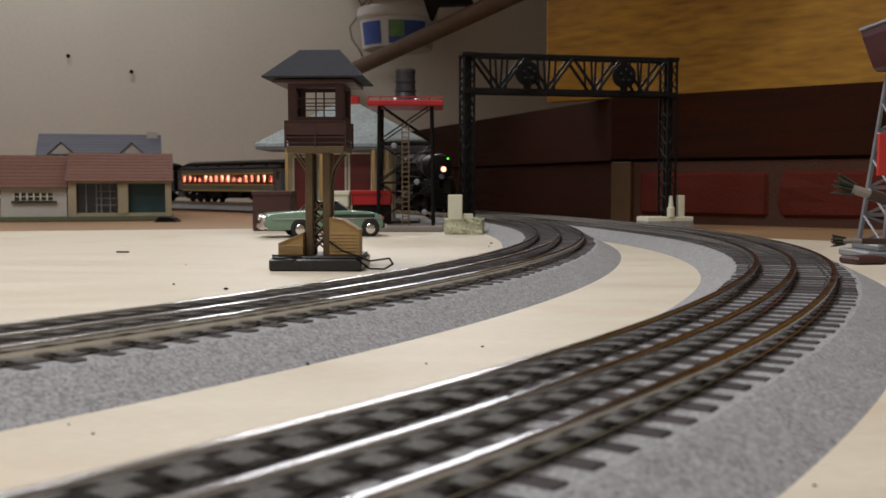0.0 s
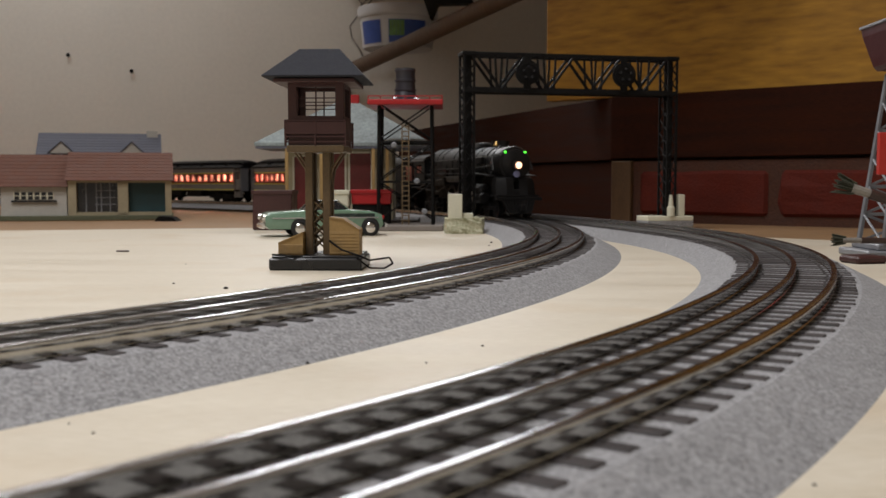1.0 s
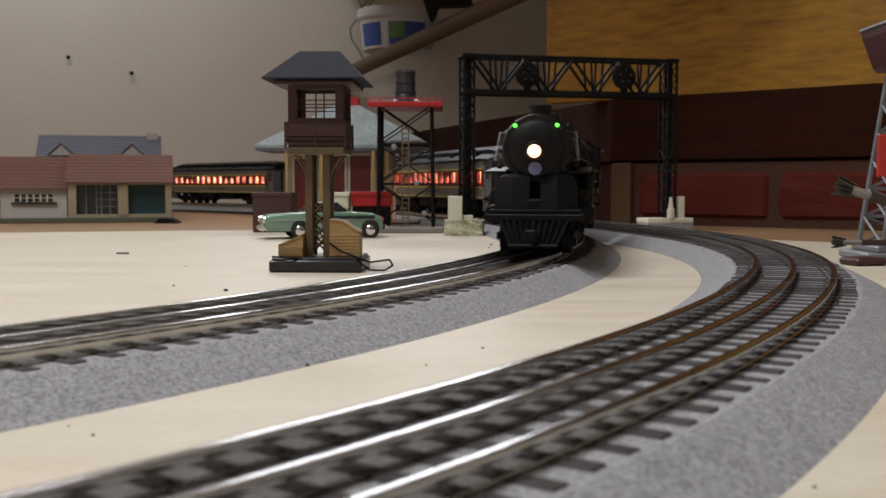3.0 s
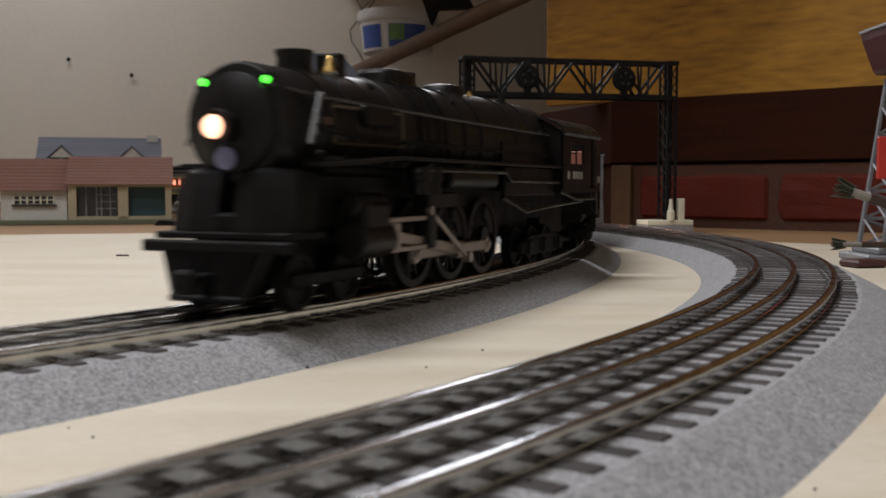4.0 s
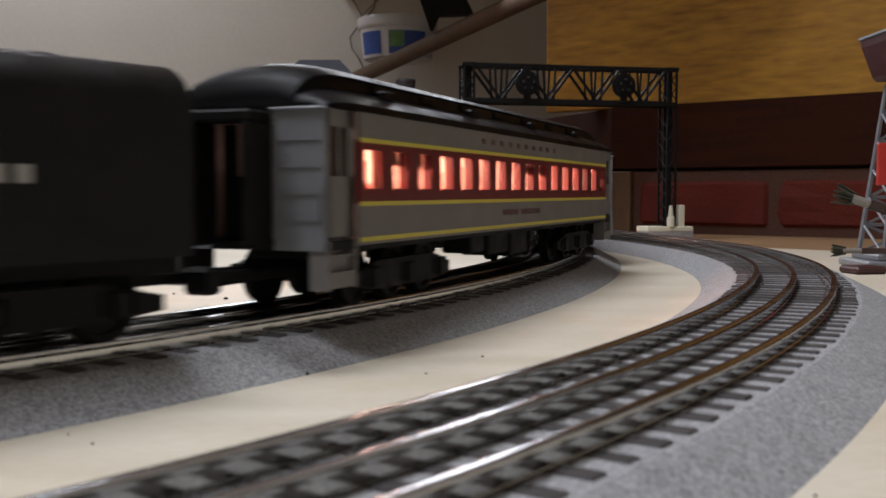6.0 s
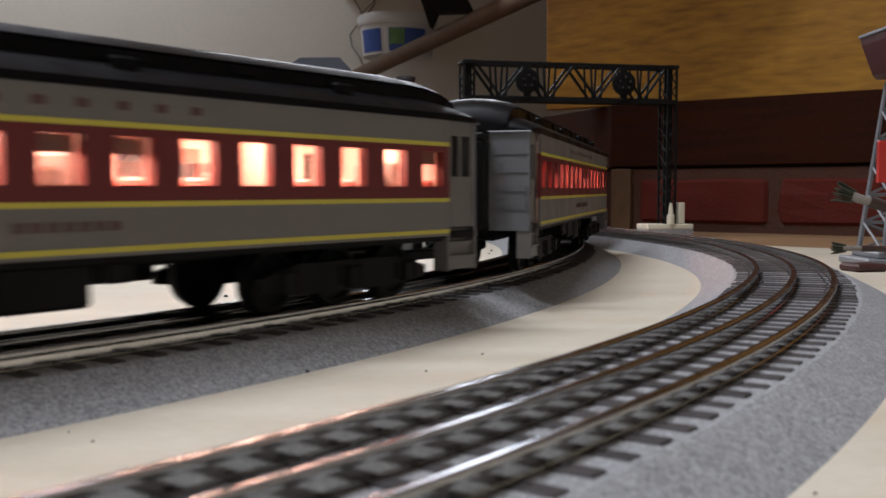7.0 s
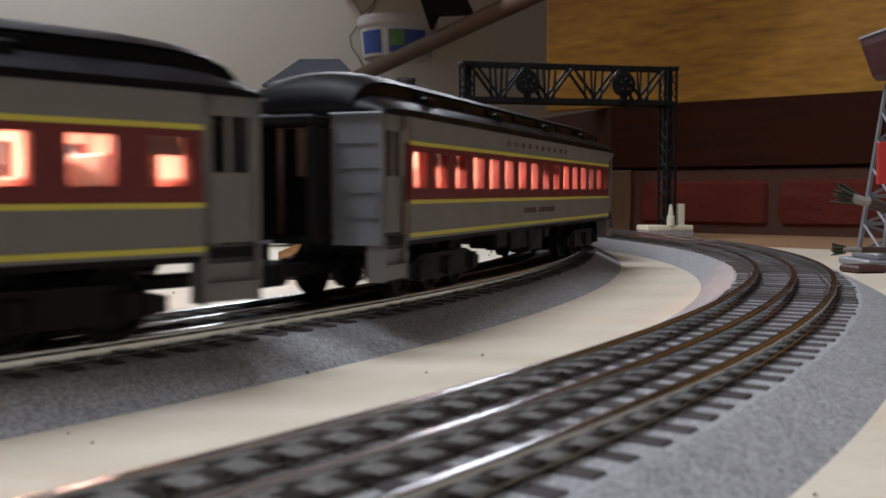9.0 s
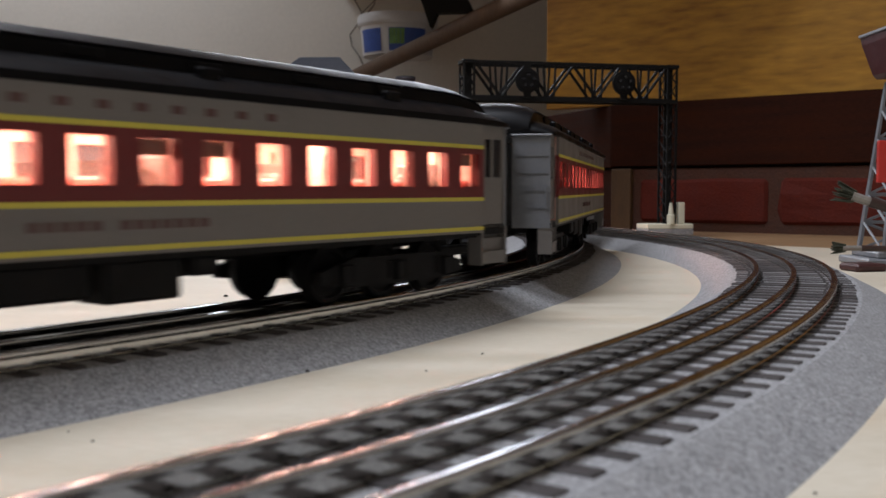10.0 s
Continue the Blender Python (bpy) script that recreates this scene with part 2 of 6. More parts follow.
class Line:
    """A track's centre line: s metres back from the apex of its main arc, against the train's way."""

    def __init__(self, c, R, a0, k0, a1, k1):
        self.c, self.R, self.a0, self.k0, self.a1, self.k1 = Vector(c), R, a0, k0, a1, k1

    def at(self, s):
        a = s / self.R
        ae = min(max(a, self.a0), self.a1)
        n = Vector((math.cos(ae), math.sin(ae)))
        p = self.c + self.R * n
        if a != ae:
            k = self.k0 if a < ae else self.k1
            l = (a - ae) * self.R
            th = l * k
            back = Vector((-n.y, n.x))
            p = p + (back * math.sin(th) - n * (1 - math.cos(th))) / k
            n = n * math.cos(th) + back * math.sin(th)
        return p, n

    def off(self, s, o, z):
        p, n = self.at(s)
        p = p + n * o
        return (p.x, p.y, z)


INNER = Line((-0.927, 0.8676), 1.021, -0.35, 0.9396, 0.28, 0.52)
OUTER = Line((-0.5243, 0.7037), 0.7282, -0.35, 0.8842, 0.16, 0.50)

# ================= structure =================
ground = Shape()
ground.box(-3.2, 1.6, -1.9, 3.0, -0.06, -0.004, c=0)
solid("table_top", ground, MBROWNBOARD, "brown wooden board table top under the layout", "table", kind="structure")

sheet = Shape()
edge = [(-1.6, -0.9), (0.62, -0.9), (0.62, 0.78), (0.36, 0.86), (0.30, 0.92), (0.25, 1.15), (0.12, 1.30), (-0.06, 1.25), (-0.10, 1.13), (-0.28, 1.10), (-0.55, 1.03), (-1.6, 0.95)]
sheet.loft([[(x, y, -0.0035) for x, y in edge], [(x, y, 0.0) for x, y in edge]])
solid("floor", sheet, MCREAM, "cream plywood sheet laid flat, lightly stained", "plywood sheet", kind="structure")


def wall(name, a, b, z0, z1, mats, label, thick=0.05, kind="structure"):
    """An upright slab whose near face runs from a to b."""
    a, b = Vector(a), Vector(b)
    d = (b - a).normalized()
    m = Matrix.Translation((a.x, a.y, 0)) @ Matrix.Rotation(math.atan2(d.y, d.x), 4, "Z")
    return solid(name, Shape().box(0, (b - a).length, 0, thick, z0, z1), mats, label, "wall", m, kind=kind)


wall("wall_back", (-3.2, 2.75), (1.7, 2.75), -0.9, 1.45, MWALL, "cream painted back wall with faint marks")
wall("wall_left", (-3.2, -1.9), (-3.2, 2.75), -0.9, 1.45, MWALL, "cream painted side wall")
wall("wall_front", (1.7, -1.9), (-3.2, -1.9), -0.9, 1.45, MWALL, "cream painted wall behind the table")
wall("wall_side", (1.7, 2.75), (1.7, -1.9), -0.9, 1.45, MWALL, "cream painted side wall")
solid("ceiling", Shape().box(-3.3, 1.8, -2.0, 2.85, 1.45, 1.5), MCEIL, "white painted ceiling", "ceiling", kind="structure")
# Out-of-view panel, added to keep lamp light off the far corner.
solid("shade_panel_high", Shape().box(-0.40, 1.7, 0.80, 2.75, 1.0, 1.03), MBROWNBOARD, "unseen panel added to shade the far corner", "ceiling", kind="structure")
# Second unseen blocker, brown to cut bounce; darkens the wall behind the bridge.
solid("shade_panel_low", Shape().box(-0.27, 1.7, 1.05, 2.75, 0.58, 0.61), MBROWNBOARD, "unseen lower panel added to darken the wall behind the bridge", "ceiling", kind="structure")
solid("floor_room", Shape().box(-3.3, 1.8, -2.0, 2.85, -0.95, -0.9), MBROWNBOARD, "dark brown room floor", "floor", kind="structure")


# ================= tracks =================
def track(line, s0, s1, label):
    t = thing("railway_track", label, "railway track")
    step = 0.012
    n = int((s1 - s0) / step)
    ss = [s0 + (s1 - s0) * i / n for i in range(n + 1)]
    prof = [(-0.0442, 0.0), (-0.0290, 0.0076), (-0.0277, 0.0081), (0.0277, 0.0081), (0.0290, 0.0076), (0.0442, 0.0)]
    bed = Shape()
    bed.loft([[line.off(s, o, z) for o, z in prof] for s in ss], closed=False, ends=False)
    part("roadbed", bed, MFOAM, t, "grey speckled foam roadbed with sloping shoulders", smooth=20)
    for o in (-0.017, 0.0, 0.017):
        r = Shape()
        z = RAIL_TOP
        half = [(0.0009, 0.0082), (0.0009, 0.0087), (0.0006, 0.0089), (0.0006, z - 0.0019), (0.0012, z - 0.0015), (0.00135, z - 0.0009),
                (0.0013, z - 0.0004), (0.0011, z - 0.00012), (0.0006, z), (0.0, z + 0.00003)]
        side = half + [(-x, y) for x, y in reversed(half[:-1])]
        r.loft([[line.off(s, o + a, b) for a, b in side] for s in ss])
        me = r.mesh("rail", [MRAILSIDE, MRAILTOP], smooth=38)
        w = len(side)
        for i, p in enumerate(me.polygons):
            if i < (len(ss) - 1) * w and 6 <= i % w <= 11:
                p.material_index = 1
        part("rail", me, None, t)
    spike = Shape()
    for o in (-0.017, 0.017):
        for d in (-0.0030, 0.0030):
            spike.box(-0.0006, 0.0006, o + d - 0.0006, o + d + 0.0006, 0.0083, 0.0091, c=0.0002)
    both = Shape().box(-0.0024, 0.0024, -0.0262, 0.0262, 0.0060, 0.0086, c=0.0004)
    k = len(both.v)
    both.v += spike.v
    both.f += [tuple(i + k for i in f) for f in spike.f]
    both.m += spike.m
    tie = both.mesh("tie", MTIE)
    rest = Shape()
    s, rng = s0 + 0.005, random.Random(5)
    while s < s1:
        p, nn = line.at(s)
        m = Matrix.Translation((p.x, p.y, 0)) @ Matrix.Rotation(math.atan2(nn.y, nn.x) - math.pi / 2 + rng.uniform(-0.02, 0.02), 4, "Z")
        m = m @ Matrix.Translation((0, rng.uniform(-0.0006, 0.0006), rng.uniform(-0.0002, 0.0002)))
        if -0.72 < s < 0.9:
            part("tie", tie, None, t, m=m)
        else:
            rest.box(-0.0024, 0.0024, -0.0262, 0.0262, 0.0060, 0.0086, m=m)
        s += 0.0115
    tagged(part("ties", rest, MTIE, t), kind="stuff")
    return t


# ================= the train =================
def disc_wheel(R, wide, spokes=0):
    """A wheel about the y axis, its flange inward (-y)."""
    w = Shape()
    if not spokes:
        w.lathe((0, 0, 0), (0, 1, 0), [(-wide * 0.6, R * 1.1), (-wide * 0.35, R * 1.1), (-wide * 0.3, R), (wide * 0.5, R), (wide * 0.5, R * 0.82),
                                       (wide * 0.25, R * 0.78), (wide * 0.25, R * 0.3), (wide * 0.6, R * 0.26)], 18)
        return w
    seg = 28
    ring = []
    for d, r in ((-wide * 0.6, R * 1.09), (-wide * 0.35, R * 1.09), (-wide * 0.3, R), (wide * 0.5, R), (wide * 0.5, R * 0.84), (-wide * 0.6, R * 0.84)):
        ring.append([(math.cos(2 * math.pi * i / seg) * r, d, math.sin(2 * math.pi * i / seg) * r) for i in range(seg)])
    ring.append(ring[0])
    w.loft(ring, ends=False)
    for i in range(spokes):
        a = 2 * math.pi * i / spokes
        w.rod((0, 0, 0), (math.cos(a) * R * 0.88, 0, math.sin(a) * R * 0.88), R * 0.075, 5, r2=R * 0.055)
    w.rod((0, -wide * 0.6, 0), (0, wide * 0.7, 0), R * 0.24, 12)
    cw = [(math.cos(a) * r, math.sin(a) * r) for r, aa in ((R * 0.86, range(-5, 6)), (R * 0.5, range(5, -6, -1))) for a in [math.pi + i * 0.12 for i in aa]]
    w.prism(cw, -wide * 0.2, wide * 0.35)
    return w


def truck(parent, x, length, wheels, R, half=0.024, label=""):
    """A bogie: side frames with axle boxes, and its wheels."""
    for sgn in (-1, 1):
        f = Shape()
        y = sgn * half
        pts = [(-length / 2, R * 1.15), (-length / 2, R * 0.75), (-length * 0.3, R * 0.55), (length * 0.3, R * 0.55), (length / 2, R * 0.75),
               (length / 2, R * 1.15), (length * 0.3, R * 1.55), (-length * 0.3, R * 1.55)]
        f.prism([(x + a, b) for a, b in pts], y - 0.0012, y + 0.0012)
        for i in range(wheels):
            wx = x + (i - (wheels - 1) / 2) * length * 0.72 / max(1, wheels - 1)
            f.box(wx - 0.0024, wx + 0.0024, y - 0.001, y + sgn * 0.0032, R * 0.65, R * 1.35, c=0.0005)
            for d in (-0.0045, 0.0045):
                f.lathe((wx + d, y + sgn * 0.0012, R * 0.75), (0, 0, 1), [(0, 0.0012), (R * 0.6, 0.0012)], 6)
        part("truck_frame", f, MBLACKDULL, parent)
    me = disc_wheel(R, 0.004).mesh("wheel", MBLACKDULL, 40)
    made = []
    for i in range(wheels):
        wx = x + (i - (wheels - 1) / 2) * length * 0.72 / max(1, wheels - 1)
        for sgn in (-1, 1):
            made.append((part("wheel", me, None, parent, m=pose(wx, sgn * 0.017, R, 0, 0, 0 if sgn > 0 else 180)), R, sgn))
    return made


def blocks(shape, x0, x1, z0, z1, y, words):
    """Lettering that cannot be read: one plain bar for each letter, x falling along the text."""
    n = sum(len(w) for w in words) if not isinstance(words[0], int) else sum(words) + len(words) - 1
    step = (x0 - x1) / n
    x = x0
    for w in words:
        for _ in range(w):
            shape.box(x - step * 0.60, x, y, y + 0.0003, z0, z1)
            x -= step
        x -= step
    return shape


WHEELS = []   # part, radius, side


def locomotive():
    t = thing("steam_locomotive", "matte black model steam locomotive with lit headlamp and green marker lamps", "model locomotive")
    O = 0.15                      # the origin stands this far behind the headlamp

    def X(r):
        return O - r

    body = Shape()
    zc = 0.0575
    prof = [(X(0.245), 0.0225), (X(0.172), 0.0225), (X(0.168), 0.0222), (X(0.120), 0.0212), (X(0.1195), 0.0216), (X(0.117), 0.0216), (X(0.1165), 0.0210),
            (X(0.078), 0.0204), (X(0.0775), 0.0208), (X(0.075), 0.0208), (X(0.0745), 0.0202), (X(0.046), 0.0196), (X(0.0455), 0.0200), (X(0.0435), 0.0200),
            (X(0.043), 0.0190), (X(0.006), 0.0190), (X(0.004), 0.0180), (X(0.0035), 0.0155), (X(0.002), 0.0150), (X(0.000), 0.0110), (X(-0.001), 0.0050)]
    body.lathe((0, 0, zc), (1, 0, 0), prof, 32)
    part("boiler", body, MBLACK, t, smooth=35)
    fb = Shape()
    fb.prism([(-0.0225, 0.036), (0.0225, 0.036), (0.0232, 0.058), (0.019, 0.058), (-0.019, 0.058), (-0.0232, 0.058)], X(0.238), X(0.170), axis="x")
    part("firebox", fb, MBLACK, t)
    for r in (0.030, 0.0585, 0.0915, 0.133, 0.150, 0.190, 0.212):
        rr = 0.0193 + 0.0035 * min(1, max(0, (r - 0.04) / 0.13))
        part("boiler_band", Shape().lathe((X(r), 0, 0.0575), (1, 0, 0), [(0, rr - 0.002), (0.0002, rr + 0.0004), (0.0014, rr + 0.0004), (0.0016, rr - 0.002)], 32), MBLACK, t, smooth=35)
    part("boiler_panel", Shape().path([(X(r), y, z) for r, y, z in ((0.030, 0.0187, 0.0640), (0.076, 0.0206, 0.0640), (0.076, 0.0210, 0.0520), (0.030, 0.0192, 0.0520), (0.030, 0.0187, 0.0640))], 0.0006), MWIREDARK, t, "dull brass edged boiler panel")
    fr = Shape()
    fr.box(X(0.180), X(-0.002), -0.0125, 0.0125, 0.012, 0.030, c=0.001)
    fr.box(X(0.233), X(0.175), -0.0125, 0.0125, 0.0140, 0.0350, c=0.001)
    fr.box(X(0.253), X(0.230), -0.0125, 0.0125, 0.0215, 0.0350, c=0.001)
    fr.box(X(0.290), X(0.252), -0.0125, 0.0125, 0.0125, 0.0350, c=0.001)
    fr.box(X(0.07), X(0.02), -0.018, 0.018, 0.024, 0.043, c=0.002)
    fr.box(X(0.240), X(0.030), -0.0165, 0.0165, 0.0285, 0.0450, c=0.001)
    part("frame", fr, MBLACKDULL, t)
    # front
    hl = Shape()
    hl.lathe((X(0.001), 0, 0.0557), (1, 0, 0), [(0, 0.0050), (0.0075, 0.0056), (0.0078, 0.0050), (0.0070, 0.0046)], 20)
    part("headlamp", hl, MBLACK, t, smooth=35)
    part("headlamp_lens", Shape().lathe((X(-0.0072), 0, 0.0557), (1, 0, 0), [(0, 0.0036), (0.0010, 0.0032), (0.0016, 0.0018)], 20), MHEAD, t, "glowing warm white headlamp lens")
    part("front_plate", Shape().lathe((X(-0.0005), 0, 0.0465), (1, 0, 0), [(0, 0.0036), (0.0012, 0.0036)], 16), mat("blue_grey_enamel", (0.20, 0.20, 0.34), 0.4), t, "blue-grey oval plate")
    for s in (-1, 1):
        part("marker_lamp", Shape().rod((X(0.0055), s * 0.0115, 0.0680), (X(0.0055), s * 0.0115, 0.0722), 0.0016, 10).box(X(0.010), X(0.0055), s * 0.0115 - 0.0008, s * 0.0115 + 0.0008, 0.0672, 0.0684), MBLACK, t)
        part("marker_lens", Shape().lathe((X(0.0041), s * 0.0115, 0.0701), (1, 0, 0), [(0, 0.0012), (0.0008, 0.0011), (0.0012, 0.0005)], 10), MGREEN, t, "glowing green marker lens")
    rails = Shape()
    for s in (-1, 1):
        rails.path([(X(0.003), s * 0.0135, 0.0685), (X(0.020), s * 0.0205, 0.0660), (X(0.12), s * 0.0222, 0.0645), (X(0.232), s * 0.0238, 0.0635)], 0.0006)
        for r in (0.03, 0.07, 0.11, 0.15, 0.19, 0.225):
            rails.rod((X(r), s * 0.0195, 0.0645), (X(r), s * 0.0224, 0.0647), 0.0005, 5)
    part("handrail", rails, mat("dark_wire", (0.045, 0.042, 0.040), 0.4, 0.4), t, "thin dark wire handrail")
    part("pilot_beam", Shape().box(X(-0.004), X(-0.0085), -0.0270, 0.0270, 0.0182, 0.0218, c=0.0006), MBLACKDULL, t)
    part("pilot_deck", Shape().box(X(0.016), X(-0.005), -0.0245, 0.0245, 0.0220, 0.0242, c=0.0004), MBLACKDULL, t)
    plate = Shape().loft([[(X(-0.003), -0.0185, 0.0182), (X(-0.0070), -0.0185, 0.0182), (X(-0.0070), 0.0185, 0.0182), (X(-0.003), 0.0185, 0.0182)],
                          [(X(-0.002), -0.0120, 0.0055), (X(-0.0095), -0.0120, 0.0055), (X(-0.0095), 0.0120, 0.0055), (X(-0.002), 0.0120, 0.0055)]])
    part("pilot", plate, MBLACKDULL, t, "black tapered pilot")
    for i in range(11):
        y = (i - 5) * 0.0036
        part("pilot_bar", Shape().rod((X(-0.0078), y, 0.0185), (X(-0.0112), y * 0.66, 0.0048), 0.0009, 6), MBLACKDULL, t)
    part("pilot_foot", Shape().box(X(-0.0095), X(-0.0125), -0.0135, 0.0135, 0.0038, 0.0058, c=0.0006), MBLACKDULL, t)
    part("coupler", Shape().box(X(-0.008), X(-0.020), -0.002, 0.002, 0.0085, 0.0125, c=0.0006).box(X(-0.018), X(-0.0225), -0.0040, 0.0028, 0.0070, 0.0140, c=0.001), MBLACKDULL, t)
    for s in (-1, 1):
        guard = Shape().loft([[(X(r0), s * 0.0030, z), (X(r0 - 0.0015), s * 0.0120, z), (X(r0 + 0.004), s * w, z), (X(r0 + 0.016), s * w, z), (X(r0 + 0.016), s * 0.0030, z)]
                              for z, r0, w in ((0.0242, -0.0025, 0.0225), (0.0360, -0.0005, 0.0225), (0.0420, 0.0015, 0.0205), (0.0436, 0.0035, 0.0180))])
        part("pump_guard", guard, MBLACKDULL, t, "black front pump guard", smooth=30)
        st = Shape()
        for d in (0, 0.0030):
            st.rod((X(0.0215 - d), s * (0.0204 + d * 0.3), 0.0672), (X(0.0125 - d), s * (0.0222 + d * 0.3), 0.0510), 0.0005, 6)
        for i in range(4):
            f = (i + 0.6) / 4.4
            st.box(X(0.0215 - 0.009 * f), X(0.0185 - 0.009 * f), s * (0.0202 + 0.0018 * f), s * (0.0214 + 0.0018 * f), 0.0672 - 0.0162 * f, 0.0675 - 0.0162 * f)
        part("front_ladder", st, MLADDER, t, "grey metal smokebox ladder")
    # top
    part("chimney", Shape().lathe((X(0.037), 0, 0.0745), (0, 0, 1), [(0, 0.0085), (0.0025, 0.0062), (0.0060, 0.0058), (0.0078, 0.0066), (0.0088, 0.0066), (0.0088, 0.0050), (0.0060, 0.0046)], 24), MBLACK, t, smooth=35)
    bell = Shape().lathe((X(0.0605), 0, 0.0785), (0, 0, 1), [(0, 0.0034), (0.0008, 0.0032), (0.0025, 0.0022), (0.0045, 0.0018), (0.0058, 0.0010)], 16)
    part("bell", bell, MBRASS, t, "small brass bell", smooth=40)
    part("bell_bracket", Shape().box(X(0.0625), X(0.0585), -0.0048, -0.0038, 0.076, 0.0845).box(X(0.0625), X(0.0585), 0.0038, 0.0048, 0.076, 0.0845).rod((X(0.0605), -0.0045, 0.0843), (X(0.0605), 0.0045, 0.0843), 0.0008), MBLACK, t)
    for r, L, w, z in ((0.103, 0.0150, 0.0085, 0.0835), (0.156, 0.0100, 0.0085, 0.0826)):
        d = Shape()
        rings = []
        for zz, f in ((0.072, 1.12), (0.0765, 1.0), (z - 0.0022, 0.97), (z - 0.0006, 0.86), (z, 0.6)):
            rings.append([(X(r) + math.copysign(abs(math.cos(a)) ** 0.6, math.cos(a)) * L * f, math.copysign(abs(math.sin(a)) ** 0.6, math.sin(a)) * w * f, zz) for a in [2 * math.pi * i / 24 for i in range(24)]])
        d.loft(rings)
        part("dome", d, MBLACK, t, smooth=40)
    sm = Shape()
    for r, y in ((0.180, 0.003), (0.180, -0.003), (0.188, 0.0)):
        sm.lathe((X(r), y, 0.0785), (0, 0, 1), [(0, 0.0016), (0.003, 0.0016), (0.0032, 0.0010), (0.0048, 0.0008)], 8)
    sm.rod((X(0.205), 0.009, 0.0760), (X(0.205), 0.009, 0.0830), 0.0018, 8)
    part("safety_valves", sm, MBLACK, t)
    part("whistle", Shape().lathe((X(0.172), 0.006, 0.077), (0, 0, 1), [(0, 0.0010), (0.0025, 0.0012), (0.004, 0.0006)], 8), MBRASS, t, "small brass whistle")
    for s in (-1, 1):
        for r in (0.092, 0.099, 0.107, 0.114, 0.148, 0.164):
            pipe = Shape()
            rr = 0.0216
            pipe.path([(X(r), s * math.sin(a) * rr, 0.0575 + math.cos(a) * rr) for a in [0.35 + 0.16 * k for k in range(9)]] + [(X(r + 0.003), s * 0.0212, 0.0480)], 0.00055, 5)
            part("sand_pipe", pipe, MBLACK, t)
        for r in (0.062, 0.132, 0.178, 0.196, 0.214):
            part("washout_plug", Shape().lathe((X(r), s * 0.0150, 0.0725), (0, s * 0.7, 0.7), [(0, 0.0016), (0.0012, 0.0016), (0.0016, 0.0008)], 8), MBLACK, t)
        part("feed_heater", Shape().box(X(0.068), X(0.048), s * 0.0180, s * 0.0222, 0.0580, 0.0660, c=0.0012), MBLACK, t)
        part("builder_plate", Shape().box(X(0.029), X(0.024), s * 0.0190, s * 0.0195, 0.0575, 0.0600, c=0.0002), MCABIN, t, "small tan plate")
        part("running_light", Shape().lathe((X(0.020), s * 0.0215, 0.0480), (1, 0, 0), [(0, 0.0014), (0.003, 0.0014), (0.0036, 0.0008)], 8), MBLACK, t)
    # sides
    for s in (-1, 1):
        rb = Shape()
        rb.box(X(0.238), X(0.060), s * 0.0185, s * 0.0300, 0.0470, 0.0483, c=0.0003)
        rb.prism([(X(0.060), 0.0483), (X(0.060), 0.0470), (X(0.014), 0.0440), (X(0.014), 0.0453)], s * 0.0180, s * 0.0295)
        part("running_board", rb, MBLACK, t)
        for pts, rad in (([(0.020, 0.0206, 0.0560), (0.06, 0.0212, 0.0540), (0.235, 0.0240, 0.0530)], 0.0009),
                         ([(0.07, 0.0285, 0.0440), (0.16, 0.0285, 0.0440), (0.166, 0.0285, 0.0405), (0.235, 0.0285, 0.0400)], 0.0010),
                         ([(0.16, 0.027, 0.0330), (0.19, 0.027, 0.0260), (0.225, 0.027, 0.0280), (0.28, 0.027, 0.0300)], 0.0009),
                         ([(0.235, 0.0292, 0.0352), (0.262, 0.0292, 0.0310), (0.300, 0.0285, 0.0310)], 0.0008)):
            part("pipe_run", Shape().path([(X(a), s * b, c) for a, b, c in pts], rad), MBLACK, t)
        res = Shape().lathe((X(0.150), s * 0.0255, 0.0410), (1, 0, 0), [(0, 0.003), (0.001, 0.0042), (0.047, 0.0042), (0.048, 0.003)], 14)
        part("air_tank", res, MBLACK, t, smooth=40)
        pump = Shape()
        for d in (0, 0.011):
            pump.lathe((X(0.078 + d), s * 0.0262, 0.0350), (0, 0, 1), [(0, 0.0036), (0.0045, 0.0036), (0.0050, 0.0044), (0.010, 0.0044), (0.011, 0.003)], 12)
        part("air_pump", pump, MBLACK, t, smooth=40)
        box = Shape().box(X(0.235), X(0.166), s * 0.0240, s * 0.0262, 0.0335, 0.0470, c=0.0006)
        part("ash_pan", box, MBLACK, t)
        cyl = Shape()
        cyl.lathe((X(0.052), s * 0.0255, 0.0205), (1, 0, 0), [(0, 0.0050), (0.0010, 0.0062), (0.022, 0.0062), (0.023, 0.0050)], 18)
        cyl.lathe((X(0.051), s * 0.0245, 0.0320), (1, 0, 0), [(0, 0.0030), (0.0010, 0.0040), (0.020, 0.0040), (0.021, 0.0030)], 16)
        cyl.box(X(0.050), X(0.032), s * 0.016, s * 0.0300, 0.0180, 0.0330, c=0.0015)
        part("cylinder", cyl, MBLACK, t, smooth=40)
        g = Shape()
        for z in (0.0150, 0.0255):
            g.box(X(0.084), X(0.052), s * 0.0245, s * 0.0272, z, z + 0.0018, c=0.0003)
        part("crosshead_guide", g, MROD, t, "grey tan metal slide bars")
        hang = Shape().box(X(0.089), X(0.083), s * 0.0215, s * 0.0285, 0.0150, 0.0470, c=0.0008).box(X(0.112), X(0.083), s * 0.0230, s * 0.0275, 0.0300, 0.0360, c=0.0010)
        part("valve_hanger", hang, MBLACK, t)
